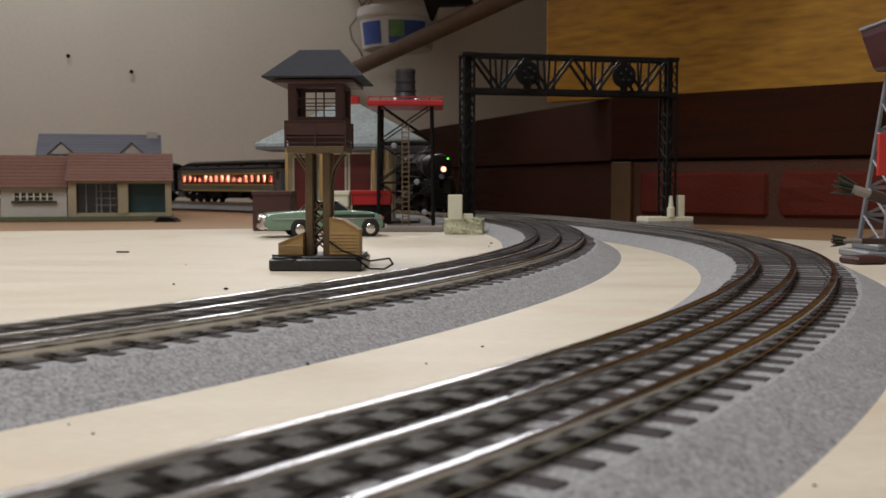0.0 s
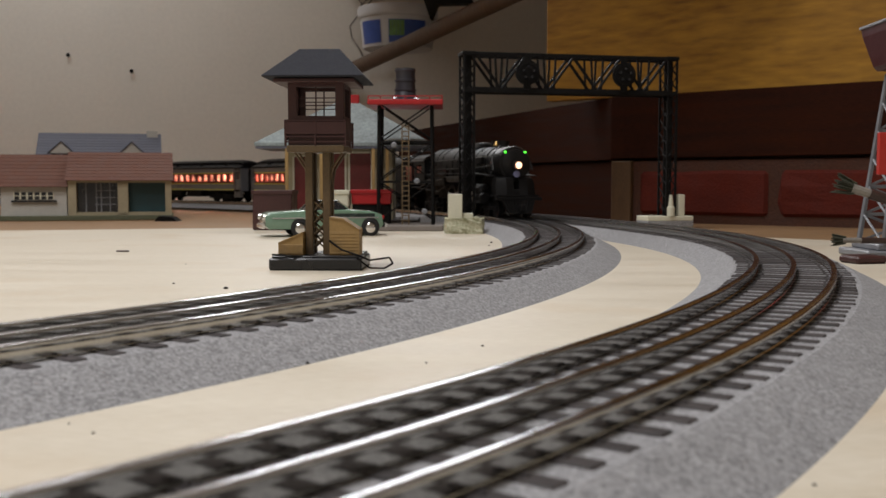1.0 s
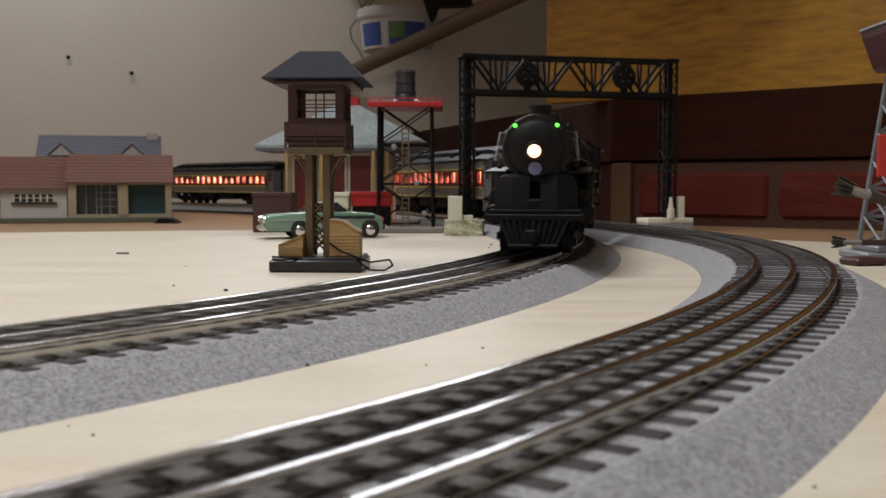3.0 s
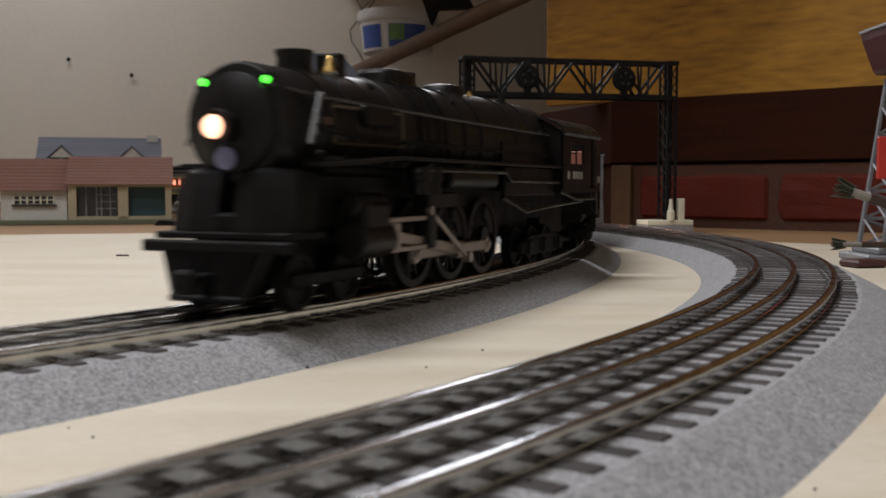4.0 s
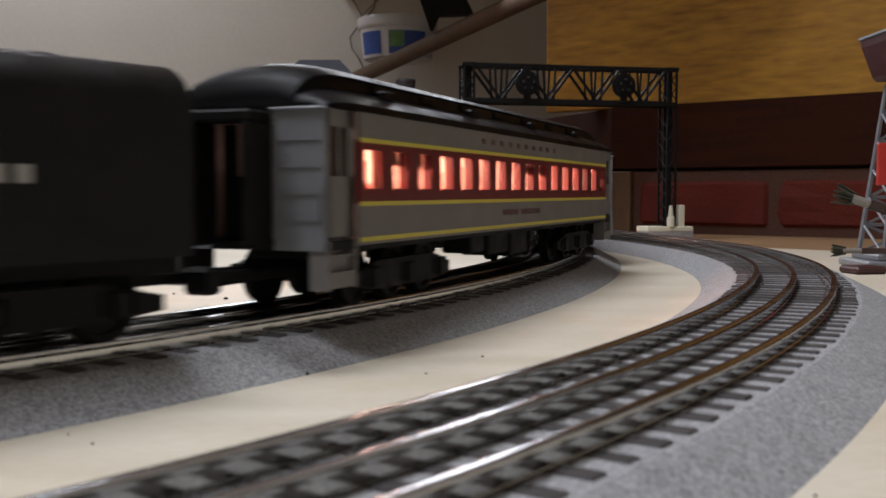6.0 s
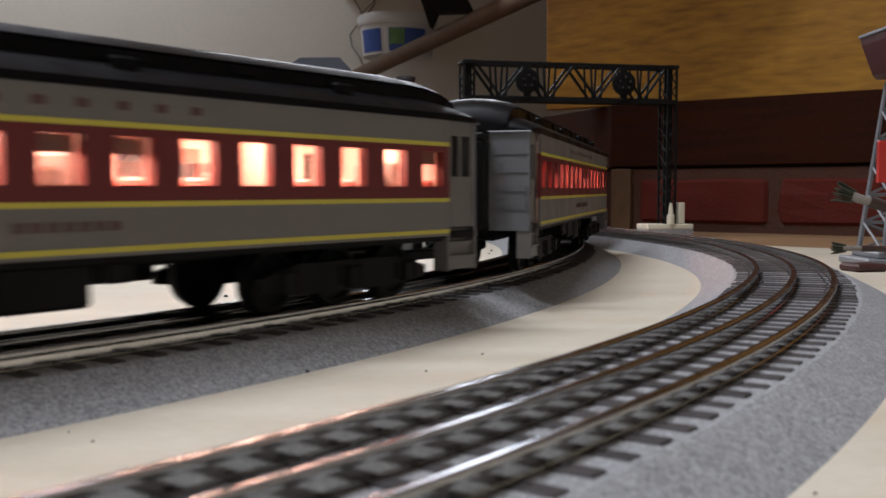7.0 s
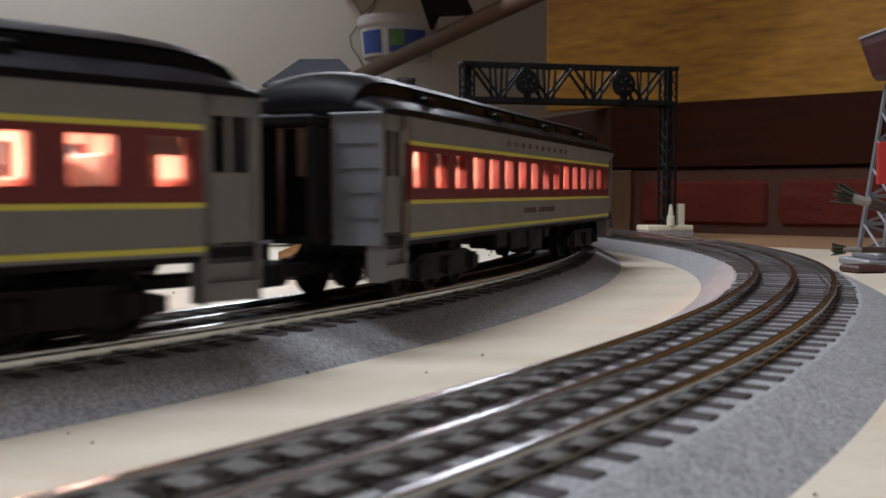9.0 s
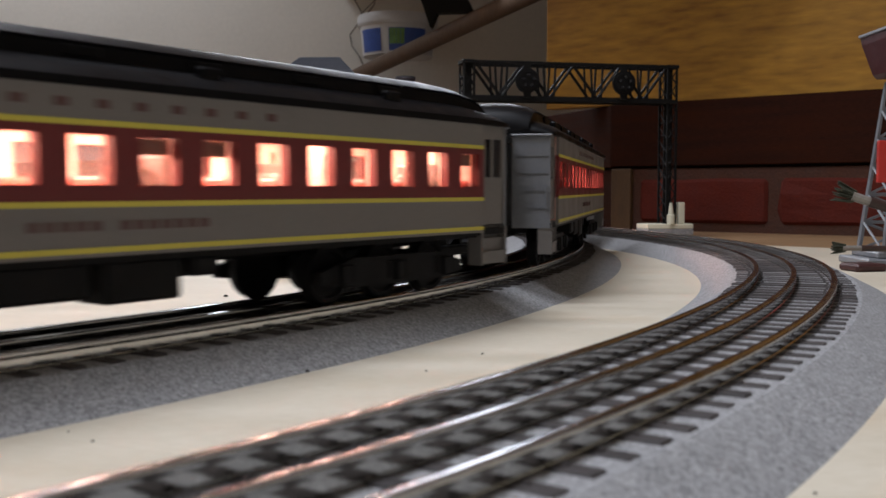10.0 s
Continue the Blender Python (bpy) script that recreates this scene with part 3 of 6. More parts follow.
    # cab
    R0, R1, H = 0.2355, 0.2830, 0.0305
    cab = Shape()
    w0, w1, z0, z1 = 0.2490, 0.2715, 0.0496, 0.0602
    for s in (-1, 1):
        for a, b, c, d in ((R0, w0, 0.0365, 0.0660), (w1, R1, 0.0365, 0.0660), (w0, w1, 0.0365, z0), (w0, w1, z1, 0.0660)):
            cab.box(X(a), X(b), s * (H - 0.0012), s * H, c, d)
        cab.box(X(0.2595), X(0.2605), s * (H - 0.0010), s * (H - 0.0004), z0, z1)
        cab.box(X(w0), X(0.260), s * (H - 0.0009), s * (H - 0.0005), 0.0549, 0.0555)
    cab.prism([(-H, 0.0365), (H, 0.0365), (H, 0.0655), (0.022, 0.0705), (-0.022, 0.0705), (-H, 0.0655)], X(R0), X(R0 + 0.0012), axis="x")
    cab.box(X(R0), X(0.306), -H + 0.001, H - 0.001, 0.0345, 0.0368)
    cab.box(X(0.300), X(0.306), 0.0235, 0.0300, 0.0200, 0.0225, c=0.0003).box(X(0.306), X(0.305), 0.0290, 0.0298, 0.0200, 0.0350)
    part("cab", cab, MBLACK, t)
    roof = Shape()
    arc = [(-0.0330, 0.0648)] + [(-0.0318 * math.cos(a), 0.0660 + 0.0090 * math.sin(a)) for a in [math.pi * i / 12 for i in range(13)]] + [(0.0330, 0.0648)]
    low = [(y * 0.96, z - 0.0012) for y, z in reversed(arc)]
    roof.prism(arc + low, X(R0 - 0.003), X(0.297), axis="x")
    part("cab_roof", roof, MBLACK, t, smooth=30)
    num = blocks(Shape(), X(0.2430), X(0.2700), 0.0418, 0.0457, H + 0.0001, [1, 4])
    part("cab_number", num, MLETTER, t, "pale grey number on cab side")
    for s in (-1, 1):
        part("cab_post", Shape().box(X(0.2955), X(0.2990), s * 0.0268, s * 0.0292, 0.0368, 0.0660, c=0.0004), MBLACKDULL, t)
    part("cab_back_head", Shape().box(X(0.2385), X(0.2420), -0.024, 0.024, 0.0385, 0.0640, c=0.002), MCABIN, t)
    part("cab_bulb", Shape().lathe((X(0.2700), 0.006, 0.0625), (0, 0, 1), [(0, 0.0015), (0.002, 0.0028), (0.0045, 0.0020), (0.005, 0.001)], 12), MCABGLOW, t, "glowing warm cab bulb", smooth=40)
    # Raised reddish backs stand in for the lit figure in the cab window.
    for s in (-1, 1):
        part("cab_seat", Shape().box(X(0.2685), X(0.2610), s * 0.010, s * 0.021, 0.0368, 0.0480, c=0.001).box(X(0.2685), X(0.2655), s * 0.010, s * 0.021, 0.0480, 0.0575, c=0.0014), MBULK, t, "cab seat, back raised and reddened for the lit figure's glow")
    # running gear
    for x in (X(0.010), X(0.0385)):
        me = disc_wheel(0.0088, 0.004).mesh("wheel", MBLACKDULL, 40)
        for s in (-1, 1):
            WHEELS.append((part("leading_wheel", me, None, t, m=pose(x, s * 0.017, 0.0088)), 0.0088, s))
    part("leading_truck", Shape().box(X(0.045), X(0.004), -0.013, 0.013, 0.010, 0.014, c=0.001).box(X(0.045), X(0.003), 0.0195, 0.0215, 0.0075, 0.0115, c=0.0005).box(X(0.045), X(0.003), -0.0215, -0.0195, 0.0075, 0.0115, c=0.0005), MBLACKDULL, t)
    drv = disc_wheel(0.0166, 0.0045, 14).mesh("driving_wheel", MBLACK, 40)
    for r in (0.088, 0.1222, 0.1565):
        for s in (-1, 1):
            WHEELS.append((part("driving_wheel", drv, None, t, m=pose(X(r), s * 0.0172, 0.0166)), 0.0166, s))
    WHEELS.extend(truck(t, X(0.222), 0.062, 3, 0.0092, 0.0235))
    rods = []
    for s in (-1, 1):
        y = s * 0.0222
        sr = Shape().box(-0.0375, 0.0375, y - 0.0009, y + 0.0009, -0.0020, 0.0020, c=0.0004)
        for d in (-0.0343, 0, 0.0343):
            sr.lathe((d, y - 0.0012, 0), (0, 1, 0), [(0, 0.0032), (0.0024, 0.0032), (0.0026, 0.0018), (0.0036, 0.0016)], 12)
        rods.append((part("side_rod", sr, MROD, t, "grey tan metal side rod", smooth=30), s, "side"))
        mr = Shape().box(-0.0610, 0.001, s * 0.0250 - 0.0009, s * 0.0250 + 0.0009, -0.0020, 0.0020, c=0.0004)
        mr.lathe((0, s * 0.0250 - 0.0013, 0), (0, 1, 0), [(0, 0.0026), (0.0026, 0.0026)], 12).lathe((-0.0610, s * 0.0250 - 0.0013, 0), (0, 1, 0), [(0, 0.0034), (0.0026, 0.0034), (0.0036, 0.0018)], 12)
        rods.append((part("main_rod", mr, MROD, t, "grey tan metal main rod", smooth=30), s, "main"))
        ch = Shape().box(-0.0055, 0.0055, s * 0.0235, s * 0.0275, -0.0050, 0.0050, c=0.0010).box(0.004, 0.026, s * 0.0250, s * 0.0264, -0.0008, 0.0008)
        rods.append((part("crosshead", ch, MROD, t, "grey tan metal crosshead"), s, "cross"))
        er = Shape().box(-0.0400, 0.0, s * 0.0278 - 0.0006, s * 0.0278 + 0.0006, -0.0010, 0.0010, c=0.0003)
        er.lathe((-0.0400, s * 0.0262, 0), (0, 1, 0), [(0, 0.0022), (0.0032, 0.0022)], 10).lathe((0, s * 0.0262, 0), (0, 1, 0), [(0, 0.0018), (0.0026, 0.0018)], 10)
        rods.append((part("eccentric_rod", er, MROD, t, "grey tan metal eccentric rod", smooth=30), s, "ecc"))
    return t, O, rods


def tender():
    O = 0.419
    t = thing("tender", "black model coal tender with pale lettering", "model tender")

    def X(r):
        return O - r
    H = 0.0305
    b = Shape()
    sec = [(-H, 0.0215), (H, 0.0215), (H, 0.0610), (H - 0.0009, 0.0640), (H - 0.0034, 0.0672), (H - 0.0068, 0.0697), (H - 0.0105, 0.0712), (H - 0.0112, 0.0690), (-H + 0.0112, 0.0690), (-H + 0.0105, 0.0712), (-H + 0.0068, 0.0697), (-H + 0.0034, 0.0672), (-H + 0.0009, 0.0640), (-H, 0.0610)]
    b.prism(sec, X(0.500), X(0.333), axis="x")
    part("tank", b, MBLACK, t, smooth=40)
    for s in (-1, 1):
        f = Shape()
        f.box(X(0.333), X(0.318), s * (H - 0.0012), s * H, 0.0215, 0.0610, c=0.0003)
        f.rod((X(0.3175), s * (H - 0.001), 0.025), (X(0.3175), s * (H - 0.001), 0.058), 0.0006, 6)
        part("front_sheet", f, MBLACK, t)
    part("front_deck", Shape().box(X(0.3335), X(0.312), -0.0288, 0.0288, 0.0216, 0.0385, c=0.0010), MBLACKDULL, t)
    part("bulkhead", Shape().box(X(0.334), X(0.3315), -0.0285, 0.0285, 0.0385, 0.0590, c=0.0004), MBULK, t, "tender front, brownish red put in for the cab glow")
    c = Shape()
    rng = random.Random(3)
    for _ in range(150):
        x, y = rng.uniform(X(0.45), X(0.345)), rng.uniform(-0.018, 0.018)
        s = rng.uniform(0.0012, 0.0028)
        c.box(-s, s, -s, s, -s, s, m=Matrix.Translation((x, y, 0.0690 + rng.uniform(0, 0.0035) * (1 - abs(y) / 0.02))) @ Euler((rng.random() * 3, rng.random() * 3, 0)).to_matrix().to_4x4())
    part("coal", c, MCOAL, t, "heap of black coal")
    part("water_hatch", Shape().box(X(0.495), X(0.45), -0.015, 0.015, 0.0690, 0.0715, c=0.001).lathe((X(0.474), 0, 0.0715), (0, 0, 1), [(0, 0.006), (0.002, 0.006), (0.0025, 0.004)], 14), MBLACK, t)
    part("lettering", blocks(Shape(), X(0.3565), X(0.4580), 0.0402, 0.0444, H + 0.0001, [3, 4, 7]), MLETTER, t, "pale grey lettering on tender side")
    u = Shape().box(X(0.502), X(0.316), -0.022, 0.022, 0.0165, 0.0216, c=0.0006)
    for s in (-1, 1):
        u.box(X(0.332), X(0.316), s * 0.0235, s * 0.0300, 0.0110, 0.0130, c=0.0003).box(X(0.332), X(0.330), s * 0.0285, s * 0.0300, 0.0110, 0.0216).box(X(0.318), X(0.316), s * 0.0285, s * 0.0300, 0.0110, 0.0216)
    part("underframe", u, MBLACKDULL, t)
    part("drawbar", Shape().box(X(0.300), X(0.318), -0.003, 0.003, 0.0125, 0.0155, c=0.0005), MBLACKDULL, t)
    part("coupler", Shape().box(X(0.500), X(0.545), -0.003, 0.003, 0.0115, 0.0150, c=0.0005), MBLACKDULL, t)
    WHEELS.extend(truck(t, X(0.3510), 0.056, 3, 0.0088, 0.0245))
    WHEELS.extend(truck(t, X(0.4470), 0.094, 3, 0.0100, 0.0245))
    return t, O


CAR_PITCH = 0.4135


def coach():
    """A passenger car; its origin is the middle, x forward."""
    t = thing("passenger_car", "grey and maroon model passenger car with yellow stripes and lit windows", "model passenger car", group="passenger cars of the train")
    LB, LV, H = 0.1655, 0.1845, 0.0310
    xs = [LB - 0.0095 - i * (2 * LB - 0.019) / 15 for i in range(16)]
    ww, z0, z1, th, tb = 0.0060, 0.0393, 0.0517, 0.0014, 0.0034
    zb, zt = 0.0215, 0.0635
    for s in (-1, 1):
        for nm, za, zz, mm in (("lower_side", zb, 0.0345, MGREY), ("letterboard", 0.0545, zt, MGREY)):
            part(nm, Shape().box(-LB, LB, s * (H - th), s * H, za, zz), mm, t, "grey painted side panel")
        band = Shape()
        band.box(-LB, LB, s * (H - tb), s * H, 0.0345, z0)
        band.box(-LB, LB, s * (H - tb), s * H, z1, 0.0545)
        last = LB
        for x in xs:
            band.box(x + ww, last, s * (H - tb), s * H, z0, z1)
            last = x - ww
        band.box(-LB, last, s * (H - tb), s * H, z0, z1)
        lining = Shape()
        yl = s * (H - tb - 0.0003)
        lining.box(-LB + 0.002, LB - 0.002, yl, yl - s * 0.0006, 0.0232, z0 - 0.0004).box(-LB + 0.002, LB - 0.002, yl, yl - s * 0.0006, z1 + 0.0004, 0.0618)
        for xa, xb in zip(xs, xs[1:]):
            lining.box(xb + ww + 0.0004, xa - ww - 0.0004, yl, yl - s * 0.0006, z0 - 0.0004, z1 + 0.0004)
        part("inner_lining", lining, MINTERIOR, t, "peach plastic inner wall lining")
        part("window_band", band, MMAROON, t, "maroon painted window band")
        sills = Shape()
        for x in xs:
            sills.box(x - ww - 0.0006, x + ww + 0.0006, s * H, s * (H + 0.0004), z0 - 0.0008, z0)
        part("window_sill", sills, MMAROON, t)
        for z in (0.0232, 0.0345, 0.0545):
            part("stripe", Shape().box(-LB, LB, s * H, s * (H + 0.0002), z - 0.0007, z + 0.0007), MYELLOW, t, "thin yellow stripe")
        part("lettering", blocks(Shape(), s * 0.055, s * -0.055, 0.0581, 0.0603, s * H + (0 if s > 0 else -0.0003), [1] * 10), MLETTERRED, t, "dull maroon lettering bars")
        part("name_lettering", blocks(Shape(), s * 0.028, s * -0.028, 0.0280, 0.0304, s * H + (0 if s > 0 else -0.0003), [5, 7]), MLETTERRED, t, "dull maroon name bars")
        pane = Shape()
        pane.poly([(-ww, 0, z0), (ww, 0, z0), (ww, 0, z1), (-ww, 0, z1)])
        pane = pane.mesh("window_pane", MFROST)
        for x in xs:
            part("window_pane", pane, None, t, m=pose(x, s * (H - 0.0022), 0))
    # interior
    part("floor_plate", Shape().box(-LV, LV, -H + th, H - th, 0.0205, 0.0230), MBLACKDULL, t)
    part("ceiling_panel", Shape().box(-LB, LB, -H + th, H - th, 0.0620, 0.0632), MINTERIOR, t)
    part("light_strip", Shape().box(-LB + 0.01, LB - 0.01, -0.006, 0.006, 0.0596, 0.0612), MGLOW, t, "glowing warm light strip")
    seat = Shape().box(-0.0040, 0.0040, -0.0095, 0.0095, 0.0230, 0.0315, c=0.0008).box(-0.0046, -0.0024, -0.0095, 0.0095, 0.0300, 0.0415, c=0.0008).mesh("coach_seat", MSEAT)
    tall_seat = Shape().box(-0.0040, 0.0040, -0.0095, 0.0095, 0.0230, 0.0315, c=0.0008).box(-0.0050, -0.0024, -0.0095, 0.0095, 0.0300, 0.0475, c=0.0008).box(-0.0024, 0.0030, -0.0050, 0.0050, 0.0315, 0.0440, c=0.0012).mesh("coach_seat", MSEATGREY)
    shade = Shape().box(-ww, ww, -0.0002, 0.0002, 0.0472, z1).mesh("window_shade", MSHADE)
    for i, x in enumerate(xs):
        for s in (-1, 1):
            if (i * 7 + (s > 0) * 3) % 5:
                part("coach_seat", tall_seat if (i * 5 + (s > 0) * 2) % 3 == 0 else seat, None, t, m=pose(x - 0.003, s * 0.0165, 0))
            if (i * 3 + (s > 0) * 5) % 7 in (1, 4):
                part("window_shade", shade, None, t, m=pose(x, s * (H - 0.0040), 0))
    for i, low, high in ((15, 0.0232, 0.0600), (14, 0.0232, 0.0450), (13, 0.0232, 0.0600), (12, 0.0232, 0.0440)):
        part("compartment_wall", Shape().box(xs[i] - 0.0020, xs[i] + 0.0075, H - 0.0110, H - 0.0085, low, high, c=0.0004), MSHADE, t, "brown compartment wall")
    for s in (-1, 1):
        part("partition", Shape().box(s * LB, s * (LB - 0.0012), -H + th, H - th, 0.0230, 0.0620), MINTERIOR, t)
    part("partition", Shape().box(-0.112, -0.1108, -H + th, -0.004, 0.0230, 0.0620).box(0.112, 0.1108, -H + th, -0.004, 0.0230, 0.0620), MINTERIOR, t)
    # roof
    sec = [(-H - 0.0008, 0.0632), (-H - 0.0006, 0.0655), (-0.0275, 0.0684), (-0.0215, 0.0706), (-0.0198, 0.0712), (-0.0193, 0.0750), (-0.0201, 0.0757), (-0.0155, 0.0781), (-0.0080, 0.0798), (0, 0.0803)]
    sec = sec + [(-y, z) for y, z in reversed(sec[:-1])]
    rows = []
    L = LV + 0.001
    for d, fy, fc in ((0, 0.93, 0.22), (0.0015, 0.97, 0.50), (0.005, 0.99, 0.70), (0.011, 1, 0.855), (0.020, 1, 0.955), (0.032, 1, 1)):
        rows.append((L - d, fy, fc))
    rings = []
    for x, fy, fc in [(-a, b, c) for a, b, c in rows] + list(reversed(rows)):
        rings.append([(x, y * fy, 0.0632 + (z - 0.0632) * fc) for y, z in sec])
    part("roof", Shape().loft(rings), MROOF, t, "glossy black arched roof", smooth=40)
    slot = Shape().box(-0.0055, 0.0055, -0.0005, 0.0005, -0.0015, 0.0015, c=0.0004).mesh("roof_vent", MROOF)
    hood = Shape().box(-0.0040, 0.0040, -0.0015, 0.0015, -0.0022, 0.0022, c=0.0008).mesh("roof_vent", MROOF)
    for i in range(7):
        for s in (-1, 1):
            part("roof_vent", slot, None, t, m=pose(-0.1195 + i * 0.0415, s * 0.0199, 0.0733))
            if i % 2 == 0:
                part("roof_vent", hood, None, t, m=pose(-0.116 + i * 0.0415, s * 0.0246, 0.0704))
    # ends
    for e in (-1, 1):
        for s in (-1, 1):
            v = Shape()
            v.box(e * LB, e * (LB + 0.0040), s * (H - 0.0035), s * (H - 0.0020), 0.0245, 0.0632)
            v.box(e * (LV - 0.0030), e * LV, s * (H - 0.0035), s * (H - 0.0020), 0.0245, 0.0632)
            v.box(e * LB, e * LV, s * (H - 0.0035), s * (H - 0.0020), 0.0245, 0.0430)
            v.box(e * LB, e * LV, s * (H - 0.0035), s * (H - 0.0020), 0.0580, 0.0632)
            v.box(e * (LB + 0.0088), e * (LB + 0.0102), s * (H - 0.0034), s * (H - 0.0021), 0.0430, 0.0580)
            part("vestibule", v, MGREY, t, "grey vestibule side with a two-pane door")
            part("end_panel", Shape().box(e * (LV - 0.0010), e * (LV + 0.0002), s * 0.0115, s * (H - 0.0018), 0.0205, 0.0632), MGREYEND, t, "blue-grey ribbed end panel")
            part("roof_strip", Shape().box(e * LV, e * (LV + 0.0016), s * 0.0110, s * (H - 0.0010), 0.0626, 0.0636, c=0.0003), MGREYEND, t)
        for s in (-1, 1):
            ribs = Shape()
            for z in (0.030, 0.038, 0.046, 0.054):
                ribs.box(e * LV, e * (LV + 0.0008), s * 0.0130, s * (H - 0.003), z - 0.0004, z + 0.0004)
            ribs.rod((e * (LV + 0.001), s * 0.0275, 0.029), (e * (LV + 0.001), s * 0.0275, 0.0400), 0.0005, 5)
            part("end_grab", ribs, MGREYEND, t)
        for s in (-1, 1):
            dw = Shape().box(e * (LB + 0.0042), e * (LV - 0.0032), s * (H - 0.0030), s * (H - 0.0026), 0.0432, 0.0578)
            part("vestibule_pane", dw, MGLASS, t)
        dia = Shape()
        for s in (-1, 1):
            dia.box(e * LV, e * (LV + 0.0130), s * 0.0085, s * 0.0115, 0.0220, 0.0590, c=0.0008)
        dia.box(e * LV, e * (LV + 0.0130), -0.0115, 0.0115, 0.0590, 0.0625, c=0.0008)
        part("diaphragm", dia, MBLACKDULL, t, "dull black gangway bellows")
        part("end_door", Shape().box(e * (LV - 0.0040), e * (LV - 0.0028), -0.0085, 0.0085, 0.0225, 0.0430).box(e * (LV - 0.0040), e * (LV - 0.0028), -0.0085, -0.0040, 0.0430, 0.0590).box(e * (LV - 0.0040), e * (LV - 0.0028), 0.0040, 0.0085, 0.0430, 0.0590), MBLACKDULL, t)
        for s in (-1, 1):
            stp = Shape()
            stair = part("step_unit", stp.box(e * (LB + 0.001), e * (LV - 0.001), s * (H - 0.0075), s * (H - 0.0069), 0.0085, 0.0235), MGREY, t, "grey vestibule steps")
            for i in range(3):
                stp = Shape()
                stp.box(e * (LB + 0.002), e * (LV - 0.001), s * (H - 0.0075), s * (H - 0.0012 - 0.0016 * i), 0.0090 + i * 0.0050, 0.0140 + i * 0.0050)
                stp.box(e * (LB + 0.0015), e * (LV - 0.0005), s * (H - 0.0075), s * (H - 0.0005 - 0.0016 * i), 0.0133 + i * 0.0050, 0.0140 + i * 0.0050)
                part("step", stp, MGREY, stair)
            for x in (LB + 0.001, LV - 0.001):
                part("cheek", Shape().box(e * (x - 0.0006), e * (x + 0.0006), s * (H - 0.0075), s * (H - 0.001), 0.0085, 0.0235), MGREY, stair)
        part("coupler", Shape().box(e * 0.150, e * (LV + 0.020), -0.003, 0.003, 0.0105, 0.0145, c=0.0008).box(e * (LV + 0.017), e * (LV + 0.024), -0.0048, 0.0048, 0.0085, 0.0165, c=0.0012), MBLACKDULL, t)
    u = Shape().box(-LB, LB, -0.010, 0.010, 0.0165, 0.0210, c=0.0008)
    u.box(-LB, LB, -H + 0.003, H - 0.003, 0.0195, 0.0216)
    part("underframe", u, MBLACKDULL, t)
    for x0, x1, z, s in ((-0.021, 0.004, 0.0085, 1), (0.008, 0.034, 0.0105, 1), (-0.034, -0.025, 0.0140, 1), (0.040, 0.056, 0.0125, 1), (-0.07, -0.02, 0.010, -1), (0.0, 0.05, 0.009, -1)):
        part("battery_box", Shape().box(x0, x1, s * 0.013, s * 0.0265, z, 0.0200, c=0.0010), MBLACKDULL, t)
    for x in (-0.118, 0.118):
        truck(t, x, 0.080, 3, 0.0098, 0.0245)
    return t


S_HEAD, SPEED, CRANK = 0.4729, 0.2662, -0.65
CARS = []


def place(r_origin, half, t):
    """The pose of a vehicle whose pivots stand half metres before and behind its origin."""
    s = S_HEAD - SPEED * t + r_origin
    a, _ = INNER.at(s - half)
    b, _ = INNER.at(s + half)
    d = a - b
    p = (a + b) / 2
    return Matrix.Translation((p.x, p.y, RAIL_TOP)) @ Matrix.Rotation(math.atan2(d.y, d.x), 4, "Z")


track(INNER, -3.1, 3.0, "three-rail model railway track on grey foam roadbed, inner loop")
track(OUTER, -2.2, 1.9, "three-rail model railway track on grey foam roadbed, outer loop")
LOCO, LOCO_O, RODS = locomotive()
TENDER, TENDER_O = tender()
first = coach()
for i in range(5):
    CARS.append(first if i == 0 else copy_thing(first, Matrix()))


# ================= side walls, boards and bricks =================
MBRICK = mat("dark_red_brick", (0.070, 0.011, 0.007), 0.85, scale=40, fine=350, bump=0.5, depth=0.002, vary=0.3, other=(0.125, 0.022, 0.013), spec=0.2)
MMORTAR = mat("brown_mortar", (0.070, 0.026, 0.014), 0.9, var=0.3, scale=30, fine=300, bump=0.5, depth=0.002)
MDARKWOOD = mat("dark_stained_board", (0.013, 0.0034, 0.0016), 0.75, scale=7, fine=120, stretch=(1, 1, 12), bump=0.2, other=(0.050, 0.0135, 0.0055), spec=0.1)
MPOST = mat("brown_stained_post", (0.060, 0.030, 0.012), 0.6, scale=20, fine=200, stretch=(4, 4, 1), other=(0.12, 0.065, 0.026))
MYELLOWWOOD = mat("amber_varnished_plywood", (0.17, 0.070, 0.004), 0.42, scale=3.2, fine=28, stretch=(1, 1, 5.0), bump=0.10, depth=0.001, other=(0.50, 0.255, 0.022))
MPALEWOOD = mat("brown_wood_pole", (0.085, 0.050, 0.030), 0.65, scale=12, fine=160, stretch=(1, 1, 0.1), other=(0.17, 0.11, 0.07))

A0, A1 = Vector((0.1465, 1.473)), Vector((0.1465 + 0.3729 * 2.2, 1.473 - 0.301 * 2.2))
WALLDIR = (A1 - A0).normalized()
WM = Matrix.Translation((A0.x, A0.y, 0)) @ Matrix.Rotation(math.atan2(WALLDIR.y, WALLDIR.x), 4, "Z")
WL = (A1 - A0).length
bw = thing("wall_brick", "dark red brick wall with wide brown mortar joints", "wall", WM, kind="structure")
part("mortar", Shape().box(0.113, WL, 0.006, 0.10, -0.004, 0.0795).box(0.113, WL, 0.030, 0.10, 0.0795, 0.0860), MMORTAR, bw)
BL, BH, BG = 0.178, 0.0586, 0.0180
brick_meshes = []
rb = random.Random(11)
